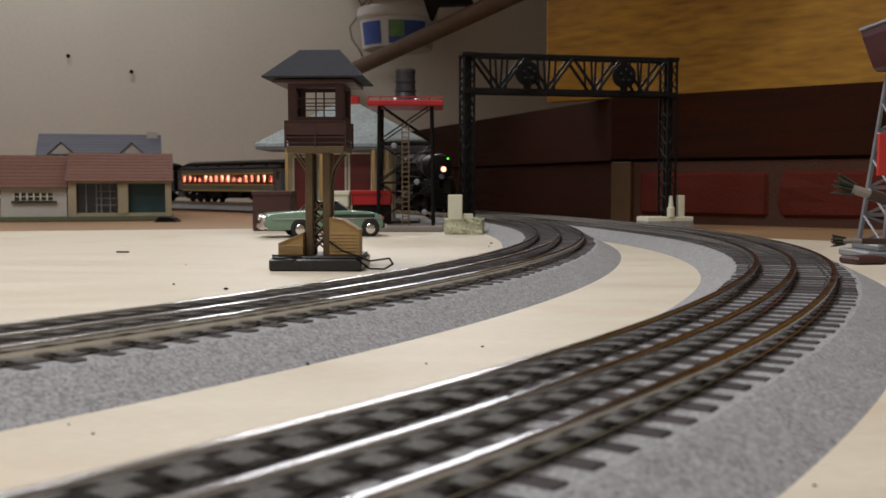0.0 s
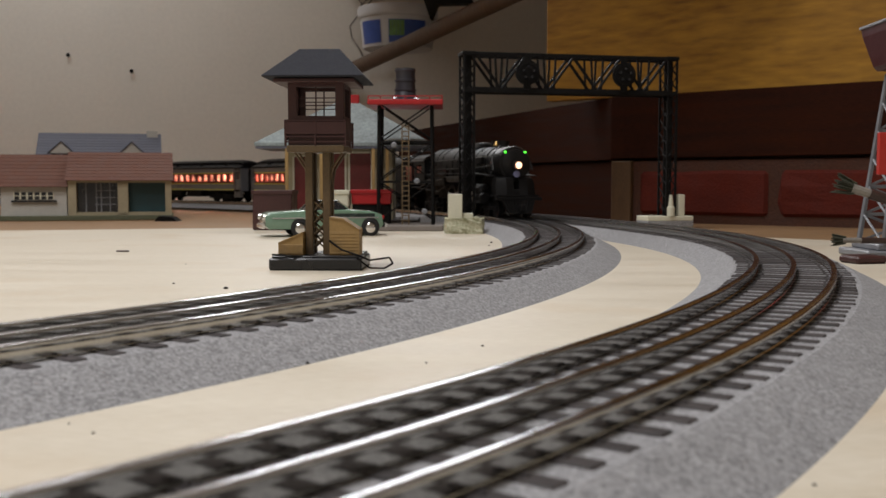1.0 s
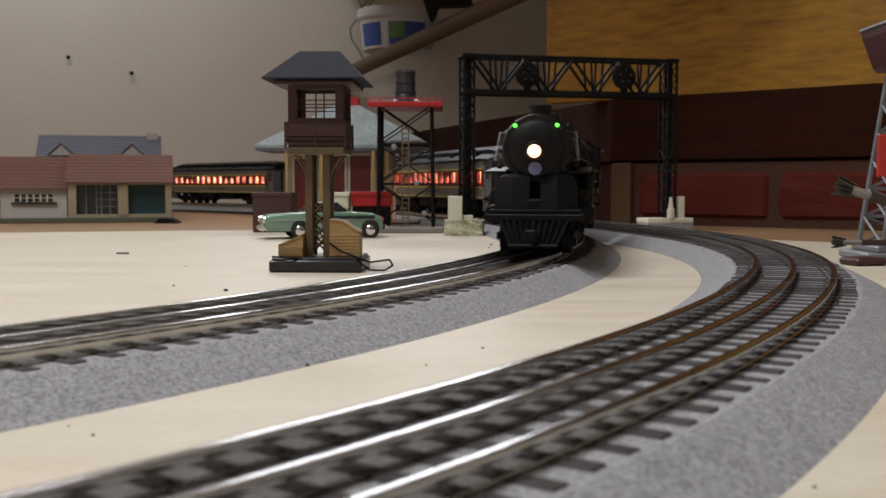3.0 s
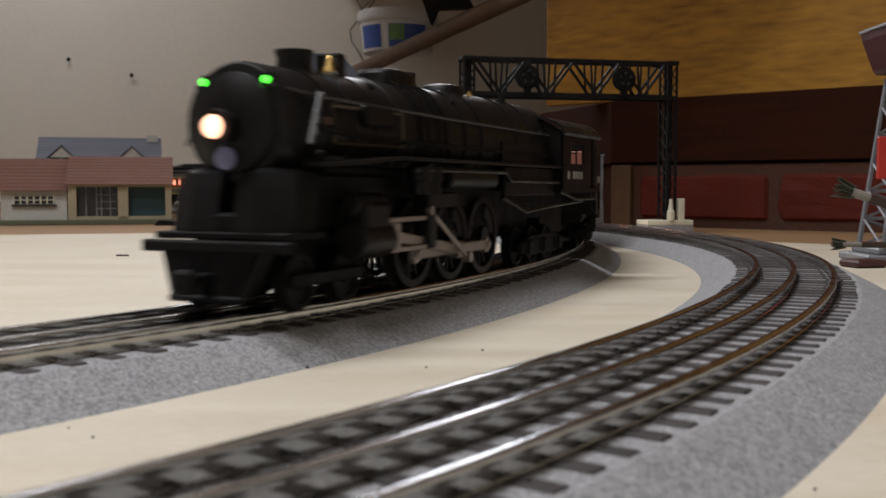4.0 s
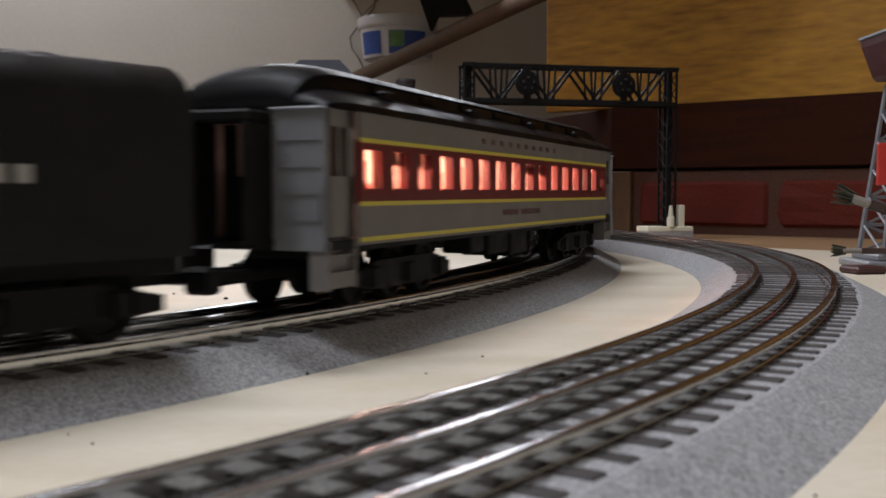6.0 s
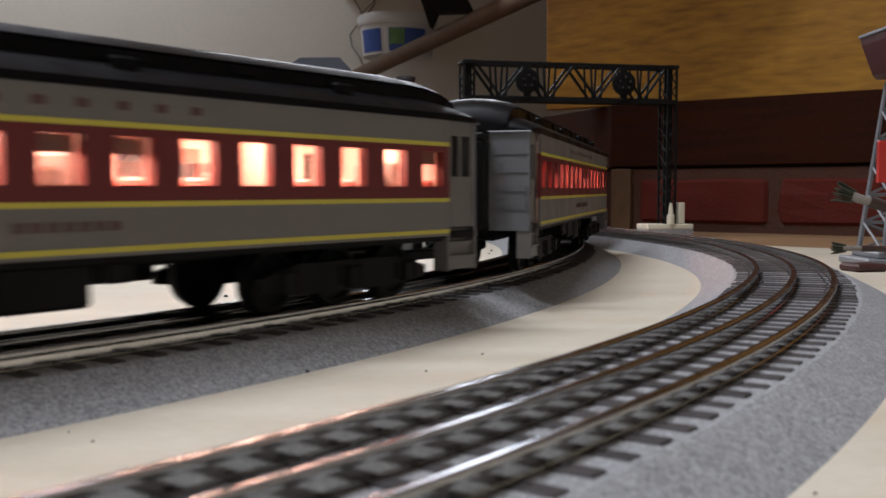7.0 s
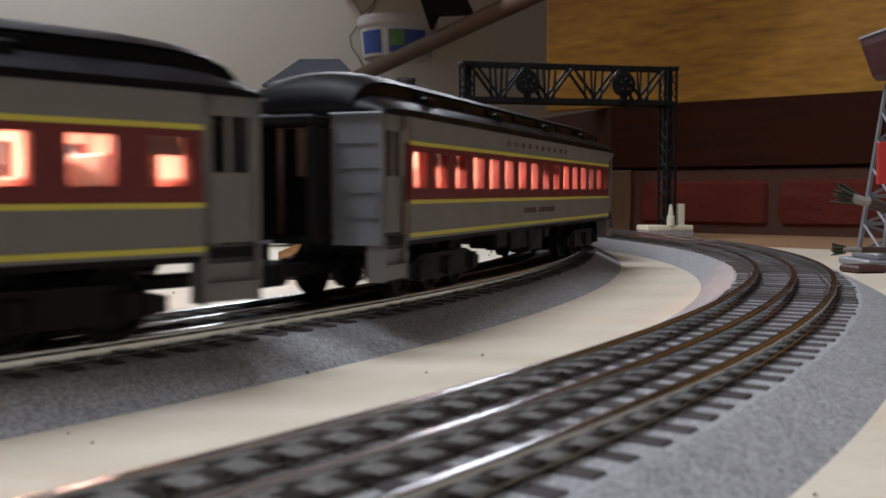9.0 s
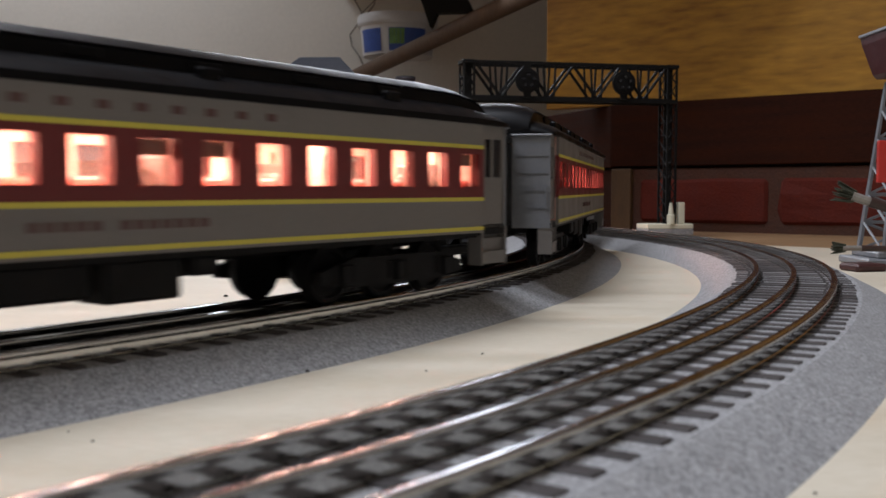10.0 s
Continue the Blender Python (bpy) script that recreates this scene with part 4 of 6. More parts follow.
for v in range(4):
    bm = bmesh.new()
    bmesh.ops.create_cube(bm, size=1)
    bmesh.ops.subdivide_edges(bm, edges=bm.edges[:], cuts=2, use_grid_fill=True)
    for q in bm.verts:
        q.co = Vector((q.co.x * BL, q.co.y * 0.05, q.co.z * BH)) * 1.0
        q.co += Vector((rb.uniform(-1, 1) * 0.0016, rb.uniform(-1, 1) * 0.0010, rb.uniform(-1, 1) * 0.0014))
    bmesh.ops.bevel(bm, geom=[e for e in bm.edges if e.calc_face_angle(0) > 1.0], offset=0.004, segments=1, affect="EDGES")
    me = bpy.data.meshes.new("brick")
    bm.to_mesh(me)
    bm.free()
    me.materials.append(MBRICK)
    brick_meshes.append(me)
x0 = 0.1480
for row in range(1):
    for i in range(-1, 5):
        x = x0 + (i + 0.5) * (BL + BG)
        if 0.06 < x < WL - 0.05:
            part("brick", brick_meshes[(i + 2) % 4], None, bw, m=pose(x, 0.0265, 0.0072 + BH / 2))
solid("wall_board_dark", Shape().box(0.113, WL, 0.0, 0.06, 0.0835, 0.1690, c=0.001), MDARKWOOD, "dark stained board along the wall", "board", WM, kind="structure")
solid("wall_board_amber", Shape().box(0.0, WL, 0.008, 0.028, 0.1690, 0.3400, c=0.001), MYELLOWWOOD, "amber varnished plywood panel with streaked grain", "board", WM, kind="structure")
B1 = Vector((-0.11, 2.40))
C0 = A0 + WALLDIR * 0.110
d2 = (C0 - B1).normalized()
WM2 = Matrix.Translation((B1.x, B1.y, 0)) @ Matrix.Rotation(math.atan2(d2.y, d2.x), 4, "Z")
L2 = (C0 - B1).length
solid("wall_board_return", Shape().box(0, L2 - 0.002, 0.004, 0.05, 0.0820, 0.1690, c=0.001), MDARKWOOD, "dark stained board of the far side", "board", WM2, kind="structure")
solid("wall_board_low", Shape().box(0, L2 - 0.004, 0.010, 0.05, -0.004, 0.0800, c=0.001).box(0, L2 - 0.004, 0.030, 0.05, 0.0795, 0.0830), MDARKWOOD, "dark stained low board of the far side", "board", WM2, kind="structure")
solid("trim_post", Shape().box(0.116, 0.146, -0.004, 0.0055, -0.004, 0.0800, c=0.001), MPOST, "brown wooden upright at the wall corner", "post", WM, kind="structure")


# ================= things on the back wall =================
MWHITEPLASTIC = mat("white_plastic", (0.72, 0.73, 0.75), 0.4, var=0.05)
MBLUE = mat("blue_label_print", (0.05, 0.11, 0.42), 0.45, var=0.3, scale=40)
MGREENPRINT = mat("green_label_print", (0.16, 0.34, 0.10), 0.45, var=0.4, scale=50)
MWIRE = mat("grey_wire", (0.30, 0.28, 0.25), 0.5, 0.4)


def bucket():
    t = thing("plastic_tub", "white plastic tub with blue and green label hanging on the wall", "tub", pose(-0.112, 2.50, 0.376) @ Matrix.Diagonal((1.03, 1, 0.87, 1)))
    part("tub_body", Shape().lathe((0, 0, 0), (0, 0, 1), [(0, 0.078), (0.003, 0.083), (0.084, 0.090), (0.086, 0.094), (0.090, 0.094)], 40), MWHITEPLASTIC, t, smooth=40)
    part("tub_lid", Shape().lathe((0, 0, 0.0902), (0, 0, 1), [(0, 0.096), (0.018, 0.097), (0.026, 0.094), (0.028, 0.085), (0.0275, 0.02)], 40), MWHITEPLASTIC, t, smooth=30)

    def patch(name, a0, a1, z0, z1, m):
        s = Shape()
        seg = 10
        rows = []
        for z in (z0, z1):
            r = 0.0834 + 0.007 * (z - 0.003) / 0.081 + 0.0008
            rows.append([(r * math.sin(a0 + (a1 - a0) * i / seg), -r * math.cos(a0 + (a1 - a0) * i / seg), z) for i in range(seg + 1)])
        s.loft(rows, closed=False, ends=False)
        part(name, s, m, t)
    patch("label", -1.15, -0.42, 0.010, 0.072, MBLUE)
    patch("label", -0.20, 0.85, 0.010, 0.072, MBLUE)
    patch("label_patch", -0.18, 0.22, 0.028, 0.070, MGREENPRINT)
    hook = Shape()
    hook.path([(-0.094, 0, 0.088), (-0.088, 0.05, 0.14), (-0.05, 0.16, 0.215), (0, 0.2, 0.235), (0.05, 0.16, 0.215), (0.088, 0.05, 0.14), (0.094, 0, 0.088)], 0.0016)
    hook.rod((0, 0.15, 0.238), (0, 0.249, 0.238), 0.003)
    part("wire_handle", hook, MWIRE, t)


bucket()
ball = thing("wire_loop", "loose grey wire hanging on the wall", "wire")
w = Shape()
rw = random.Random(4)
pts = [(-0.235 + 0.018 * math.sin(i * 1.3) + rw.uniform(-0.006, 0.006), 2.735 - 0.012 * (i % 3 == 1), 0.20 + i * 0.030) for i in range(14)]
w.path(pts, 0.0022)
w.path([(p[0] + 0.04 + 0.02 * math.sin(i), p[1] - 0.003, p[2] + 0.02) for i, p in enumerate(pts[5:])], 0.0022)
part("strand", w, MWIRE, ball)

pole = Shape()
pa, pb = Vector((-0.290, 2.735, 0.334)), Vector((0.290, 1.290, 0.383))
pole.rod(pa, pb, 0.0185, 16, r2=0.0150)
solid("wooden_pole", pole, MPALEWOOD, "brown round wooden pole leaning on the plywood panel", "pole", smooth=40)
hd = Shape()
hd.prism([(-0.028, 0.050), (0.060, 0.050), (0.085, 0.0), (0.012, 0.0), (-0.001, -0.028)], -0.014, 0.014)
solid("tool_head", hd, MBLACKDULL, "black tapered tool head resting on the pole", "tool", pose(-0.022, 2.0, 0.398, 0, 0, -10))

for x, z in ((-1.018, 0.395), (-0.847, 0.352)):
    solid("nail", Shape().lathe((x, 2.75, z), (0, -1, 0), [(0, 0.0022), (0.006, 0.0022), (0.007, 0.0055), (0.010, 0.004)], 10), MBLACKDULL, "small dark nail in the cream wall", "nail", group="nails in the wall")


# ================= buildings =================
MTOWERROOF = mat("slate_grey_shingle_plastic", (0.034, 0.035, 0.041), 0.9, var=0.18, scale=200, fine=700, bump=0.2, spec=0.12)
MTOWERWALL = mat("dark_maroon_plastic", (0.050, 0.016, 0.014), 0.5, var=0.25, scale=90, fine=500)
MTOWERLEG = mat("olive_brown_plastic", (0.115, 0.075, 0.035), 0.5, var=0.25, scale=90, fine=500)
MTAN = mat("tan_wood_siding", (0.36, 0.23, 0.085), 0.6, var=0.15, scale=90, fine=500)
MBASE = mat("black_bakelite_base", (0.010, 0.010, 0.011), 0.3, var=0.2)
MCREAMWALL = mat("pale_tan_house_wall", (0.38, 0.33, 0.22), 0.7, var=0.12, scale=60, fine=400)
MWHITEWALL = mat("greyish_white_house_wall", (0.50, 0.49, 0.45), 0.7, var=0.1, scale=60, fine=400)
MBROWNROOF = mat("reddish_brown_shingle", (0.16, 0.072, 0.050), 0.75, var=0.2, scale=90, fine=400, bump=0.3, vary=0.3)
MGREYROOF = mat("grey_blue_shingle", (0.14, 0.15, 0.19), 0.75, var=0.2, scale=90, fine=400, bump=0.3, vary=0.3)
MICEROOF = mat("pale_blue_grey_roof", (0.25, 0.29, 0.29), 0.6, var=0.35, scale=35, fine=300, bump=0.2)
MRED = mat("bright_red_plastic", (0.36, 0.010, 0.012), 0.4, var=0.12)
MDARKRED = mat("dark_red_door", (0.14, 0.018, 0.016), 0.5, var=0.2)
MTEAL = mat("teal_door", (0.016, 0.055, 0.065), 0.5, var=0.2)
MDARKGLASS = mat("dark_window_glass", (0.014, 0.014, 0.017), 0.12, var=0.2, bump=0)
MPALE = mat("pale_cream_plastic", (0.62, 0.60, 0.47), 0.5, var=0.08)
MROCK = mat("greenish_white_rock", (0.16, 0.17, 0.075), 0.8, scale=70, fine=350, bump=0.6, depth=0.002, other=(0.62, 0.60, 0.45))
MGALV = mat("grey_plastic_lattice", (0.20, 0.205, 0.22), 0.45, var=0.15)
MMINT = mat("mint_green_car_paint", (0.16, 0.27, 0.19), 0.25, var=0.06, coat=0.6)
MDKGREEN = mat("dark_green_car_paint", (0.018, 0.03, 0.026), 0.25, var=0.06, coat=0.6)
MCHROME = mat("chrome", (0.75, 0.74, 0.72), 0.12, 1.0, var=0.05, bump=0)
MTYRE = mat("black_tyre_rubber", (0.015, 0.015, 0.015), 0.8)
MSIGNRED = mat("red_sign_face", (0.50, 0.030, 0.022), 0.4, var=0.08)
MSIGNWHITE = mat("white_sign_ring", (0.68, 0.64, 0.60), 0.45, var=0.08)
MHOPPER = mat("dark_crimson_hopper", (0.062, 0.006, 0.009), 0.45, var=0.15)
MBRISTLE = mat("green_grey_bristle", (0.055, 0.058, 0.038), 0.9, var=0.4, scale=300, fine=900)
MHANDLE = mat("dark_brown_handle", (0.045, 0.025, 0.02), 0.4, var=0.3)


def hip_roof(parent, name, hx, hy, rx, z0, z1, mats, courses=8, rx_off=0.0, label=""):
    """Overlapping courses of a hipped roof, each with its own drip edge."""
    base = None
    for i in range(courses):
        f0, f1 = i / courses, (i + 1) / courses
        a = (hx + (rx - hx) * f0, hy * (1 - f0) + 0.0006 * f0, z0 + (z1 - z0) * f0)
        b = (hx + (rx - hx) * f1, hy * (1 - f1) + 0.0006 * f1, z0 + (z1 - z0) * f1)
        t = (z1 - z0) / courses * 0.35
        r = []
        for (x, y, z) in ((a[0], a[1], a[2]), (a[0], a[1], a[2] + t), (b[0], b[1], b[2] + t)):
            r.append([(-x, -y, z), (x, -y, z), (x, y, z), (-x, y, z)])
        course = Shape().loft(r)
        if base is None:
            base = part(name, course, mats, parent, label)
        else:
            part("shingle_course", course, mats, base)
    return base


def signal_tower():
    t = thing("signal_tower", "model watch tower, grey hip roof, maroon cabin on brown legs", "model tower", pose(-0.0732, 0.600, 0, 0, 0, -2) @ Matrix.Diagonal((0.93, 1, 1, 1)))
    part("base", Shape().box(-0.0290, 0.0290, -0.024, 0.024, 0, 0.0072, c=0.0010), MBASE, t, "black moulded base")
    part("base_step", Shape().box(-0.0275, 0.0275, -0.0225, 0.0225, 0.0072, 0.0085, c=0.0005), MBASE, t)
    for x in (-0.0062, 0.0050):
        leg = Shape()
        for y in (-0.006, 0.006):
            leg.box(x - 0.0024, x + 0.0024, y - 0.0024, y + 0.0024, 0.0080, 0.0690, c=0.0004)
        leg.box(x - 0.0008, x + 0.0008, -0.006, 0.006, 0.0080, 0.0690)
        part("leg", leg, MTOWERLEG, t)
    br = Shape()
    for i in range(4):
        z = 0.012 + i * 0.0072
        for y in (-0.006, 0.006):
            br.rod((-0.0045, y, z), (0.0035, y, z + 0.0072), 0.0006, 5).rod((0.0035, y, z), (-0.0045, y, z + 0.0072), 0.0006, 5)
    part("lattice", br, MTOWERLEG, t)
    for s in (-1, 1):
        for y in (-0.0065, 0.0065):
            part("bracket", Shape().path([(s * 0.0065, y, 0.0500), (s * 0.0085, y, 0.0590), (s * 0.0155, y, 0.0690)], 0.0008), MTOWERLEG, t)
    part("platform", Shape().box(-0.0184, 0.0178, -0.0180, 0.0180, 0.0685, 0.0725, c=0.0005), MTOWERLEG, t)
    for y in (-0.0175, 0.0175):
        rl = Shape()
        for z in (0.0745, 0.0775, 0.0868):
            rl.box(-0.0192, 0.0186, y - 0.0005, y + 0.0005, z - 0.0004, z + 0.0005)
        rl.box(-0.0192, 0.0186, y - 0.0004, y + 0.0004, 0.0790, 0.0860)
        for x in (-0.0190, -0.0003, 0.0184):
            rl.box(x - 0.0006, x + 0.0006, y - 0.0007, y + 0.0007, 0.0720, 0.0872)
        part("railing", rl, MTOWERWALL, t, "dark maroon slatted railing")
    for s in (-1, 1):
        part("railing", Shape().box(s * 0.0187, s * 0.0179, -0.0175, 0.0175, 0.0755, 0.0868), MTOWERWALL, t)
    cab = Shape()
    W, D = 0.0170, 0.0155
    for y in (-D, D):
        cab.box(-W, W, y - 0.0006, y + 0.0006, 0.0725, 0.0895).box(-W, W, y - 0.0006, y + 0.0006, 0.1062, 0.1090)
        cab.box(-W, -0.0122, y - 0.0006, y + 0.0006, 0.0895, 0.1062).box(0.0122, W, y - 0.0006, y + 0.0006, 0.0895, 0.1062)
    for x in (-W, W):
        cab.box(x - 0.0006, x + 0.0006, -D, D, 0.0725, 0.0895).box(x - 0.0006, x + 0.0006, -D, D, 0.1062, 0.1090)
        cab.box(x - 0.0006, x + 0.0006, -D, -0.0110, 0.0895, 0.1062).box(x - 0.0006, x + 0.0006, 0.0110, D, 0.0895, 0.1062)
    part("cabin", cab, MTOWERWALL, t)
    for y in (-D, D):
        fr = Shape().box(-0.0004, 0.0004, y - 0.0004, y + 0.0004, 0.0895, 0.1062)
        for z in (0.0955, 0.0998):
            fr.box(-0.0122, 0.0122, y - 0.0003, y + 0.0003, z - 0.0003, z + 0.0003)
        part("window_frame", fr, MTOWERWALL, t)
    part("eave", Shape().box(-0.0250, 0.0250, -0.0240, 0.0240, 0.1083, 0.1105, c=0.0004), MTOWERWALL, t)
    hip_roof(t, "roof", 0.0310, 0.0290, 0.0128, 0.1110, 0.1292, MTOWERROOF, 9, label="slate-grey hipped shingle roof")
    for pts in ([(-0.0245, 0.0085), (-0.0090, 0.0085), (-0.0090, 0.0212), (-0.0245, 0.0150)], [(0.0080, 0.0085), (0.0268, 0.0085), (0.0268, 0.0228), (0.0165, 0.0290), (0.0080, 0.0300)]):
        sd = part("shed", Shape().prism(pts, -0.0160, -0.0010), MTAN, t, "tan clapboard lean-to shed")
        n = 7
        xa, xb = pts[0][0], pts[1][0]
        low = min(p[1] for p in pts[2:])
        for i in range(n):
            z = 0.0095 + (low - 0.0095) * i / n
            part("clapboard", Shape().prism([(-0.0160, z), (-0.0166, z), (-0.0161, z + (low - 0.0095) / n - 0.0001), (-0.0160, z + (low - 0.0095) / n - 0.0001)], xa, xb, axis="x"), MTAN, sd)
        part("shed_roof", Shape().loft([[(pts[k][0], y, pts[k][1] + d) for k in range(2, len(pts)) for y, d in ((-0.0168, 0.0001),)] + [(pts[k][0], -0.0168, pts[k][1] + 0.0008) for k in reversed(range(2, len(pts)))], [(pts[k][0], -0.0005, pts[k][1] + 0.0001) for k in range(2, len(pts))] + [(pts[k][0], -0.0005, pts[k][1] + 0.0008) for k in reversed(range(2, len(pts)))]]), MTAN, sd)
    wr = Shape().path([(0.008, -0.017, 0.0170), (0.016, -0.020, 0.0120), (0.0275, -0.022, 0.0085), (0.034, -0.022, 0.006), (0.046, -0.020, 0.0075), (0.048, -0.018, 0.004), (0.043, -0.020, 0.0012), (0.034, -0.022, 0.0015), (0.026, -0.024, 0.0075)], 0.0006)
    wr.path([(-0.027, -0.023, 0.0092), (-0.015, -0.024, 0.0085), (-0.006, -0.021, 0.0078)], 0.0006)
    part("lead_wire", wr, MBLACKDULL, t, "thin black lead wire")


signal_tower()


def beacon_tower():
    t = thing("lattice_tower", "black lattice tower with red deck and dark ribbed drum", "model tower", pose(-0.0395, 1.085, 0))
    part("base", Shape().box(-0.042, 0.040, -0.045, 0.035, 0, 0.0060, c=0.001), mat("grey_brown_base", (0.20, 0.175, 0.155), 0.7), t, "grey-brown base slab")
    for sx in (-1, 1):
        for sy in (-1, 1):
            part("leg", Shape().rod((sx * 0.0290, sy * 0.027, 0.006), (sx * 0.0275, sy * 0.0255, 0.1335), 0.0020, 6), MBLACKDULL, t)
    for i in range(3):
        z0, z1 = 0.012 + i * 0.042, 0.050 + i * 0.042
        for s in (-1, 1):
            part("brace", Shape().rod((-0.028, s * 0.026, z0), (0.028, s * 0.026, z1), 0.0008, 5).rod((0.028, s * 0.026, z0), (-0.028, s * 0.026, z1), 0.0008, 5), MBLACKDULL, t)
            part("brace", Shape().rod((s * 0.028, -0.026, z0), (s * 0.028, 0.026, z1), 0.0008, 5).rod((s * 0.028, 0.026, z0), (s * 0.028, -0.026, z1), 0.0008, 5), MBLACKDULL, t)
        part("girt", Shape().box(-0.029, 0.029, -0.0275, -0.0255, z1, z1 + 0.0025).box(-0.029, 0.029, 0.0255, 0.0275, z1, z1 + 0.0025).box(-0.029, -0.027, -0.027, 0.027, z1, z1 + 0.0025).box(0.027, 0.029, -0.027, 0.027, z1, z1 + 0.0025), MBLACKDULL, t)
    lad = Shape()
    for x in (-0.0035, 0.0035):
        lad.box(x - 0.0006, x + 0.0006, -0.0300, -0.0290, 0.006, 0.112)
    for i in range(20):
        lad.box(-0.0035, 0.0035, -0.0299, -0.0292, 0.010 + i * 0.0052, 0.0112 + i * 0.0052)
    part("ladder", lad, MTOWERLEG, t, "dull brown ladder")
    part("deck", Shape().box(-0.0395, 0.0395, -0.037, 0.037, 0.1315, 0.1372, c=0.0010), MRED, t, "bright red deck")
    for y in (-0.0362, 0.0362):
        rail = Shape()
        rail.box(-0.039, 0.039, y - 0.0005, y + 0.0005, 0.1400, 0.1410)
        for i in range(7):
            x = -0.0385 + i * 0.01283
            rail.box(x - 0.0005, x + 0.0005, y - 0.0005, y + 0.0005, 0.1360, 0.1405)
        part("deck_railing", rail, MRED, t)
    part("drum", Shape().lathe((-0.001, 0, 0.1365), (0, 0, 1), [(0, 0.0170), (0.003, 0.0165), (0.0055, 0.0125), (0.012, 0.0108), (0.0122, 0.0118), (0.0140, 0.0118), (0.0142, 0.0106), (0.022, 0.0104), (0.0222, 0.0114), (0.0240, 0.0114), (0.0242, 0.0104), (0.032, 0.0104), (0.0335, 0.0112), (0.0360, 0.0108), (0.0365, 0.006)], 20), mat("blue_black_drum", (0.028, 0.028, 0.036), 0.4), t, "dark ribbed drum", smooth=30)
    for x, z in ((0.020, 0.020), (0.012, 0.052), (-0.012, 0.090)):
        part("lamp_disc", Shape().lathe((x, -0.028, z), (0, -1, 0), [(0, 0.003), (0.002, 0.0032), (0.003, 0.002)], 10), MGALV, t)


beacon_tower()


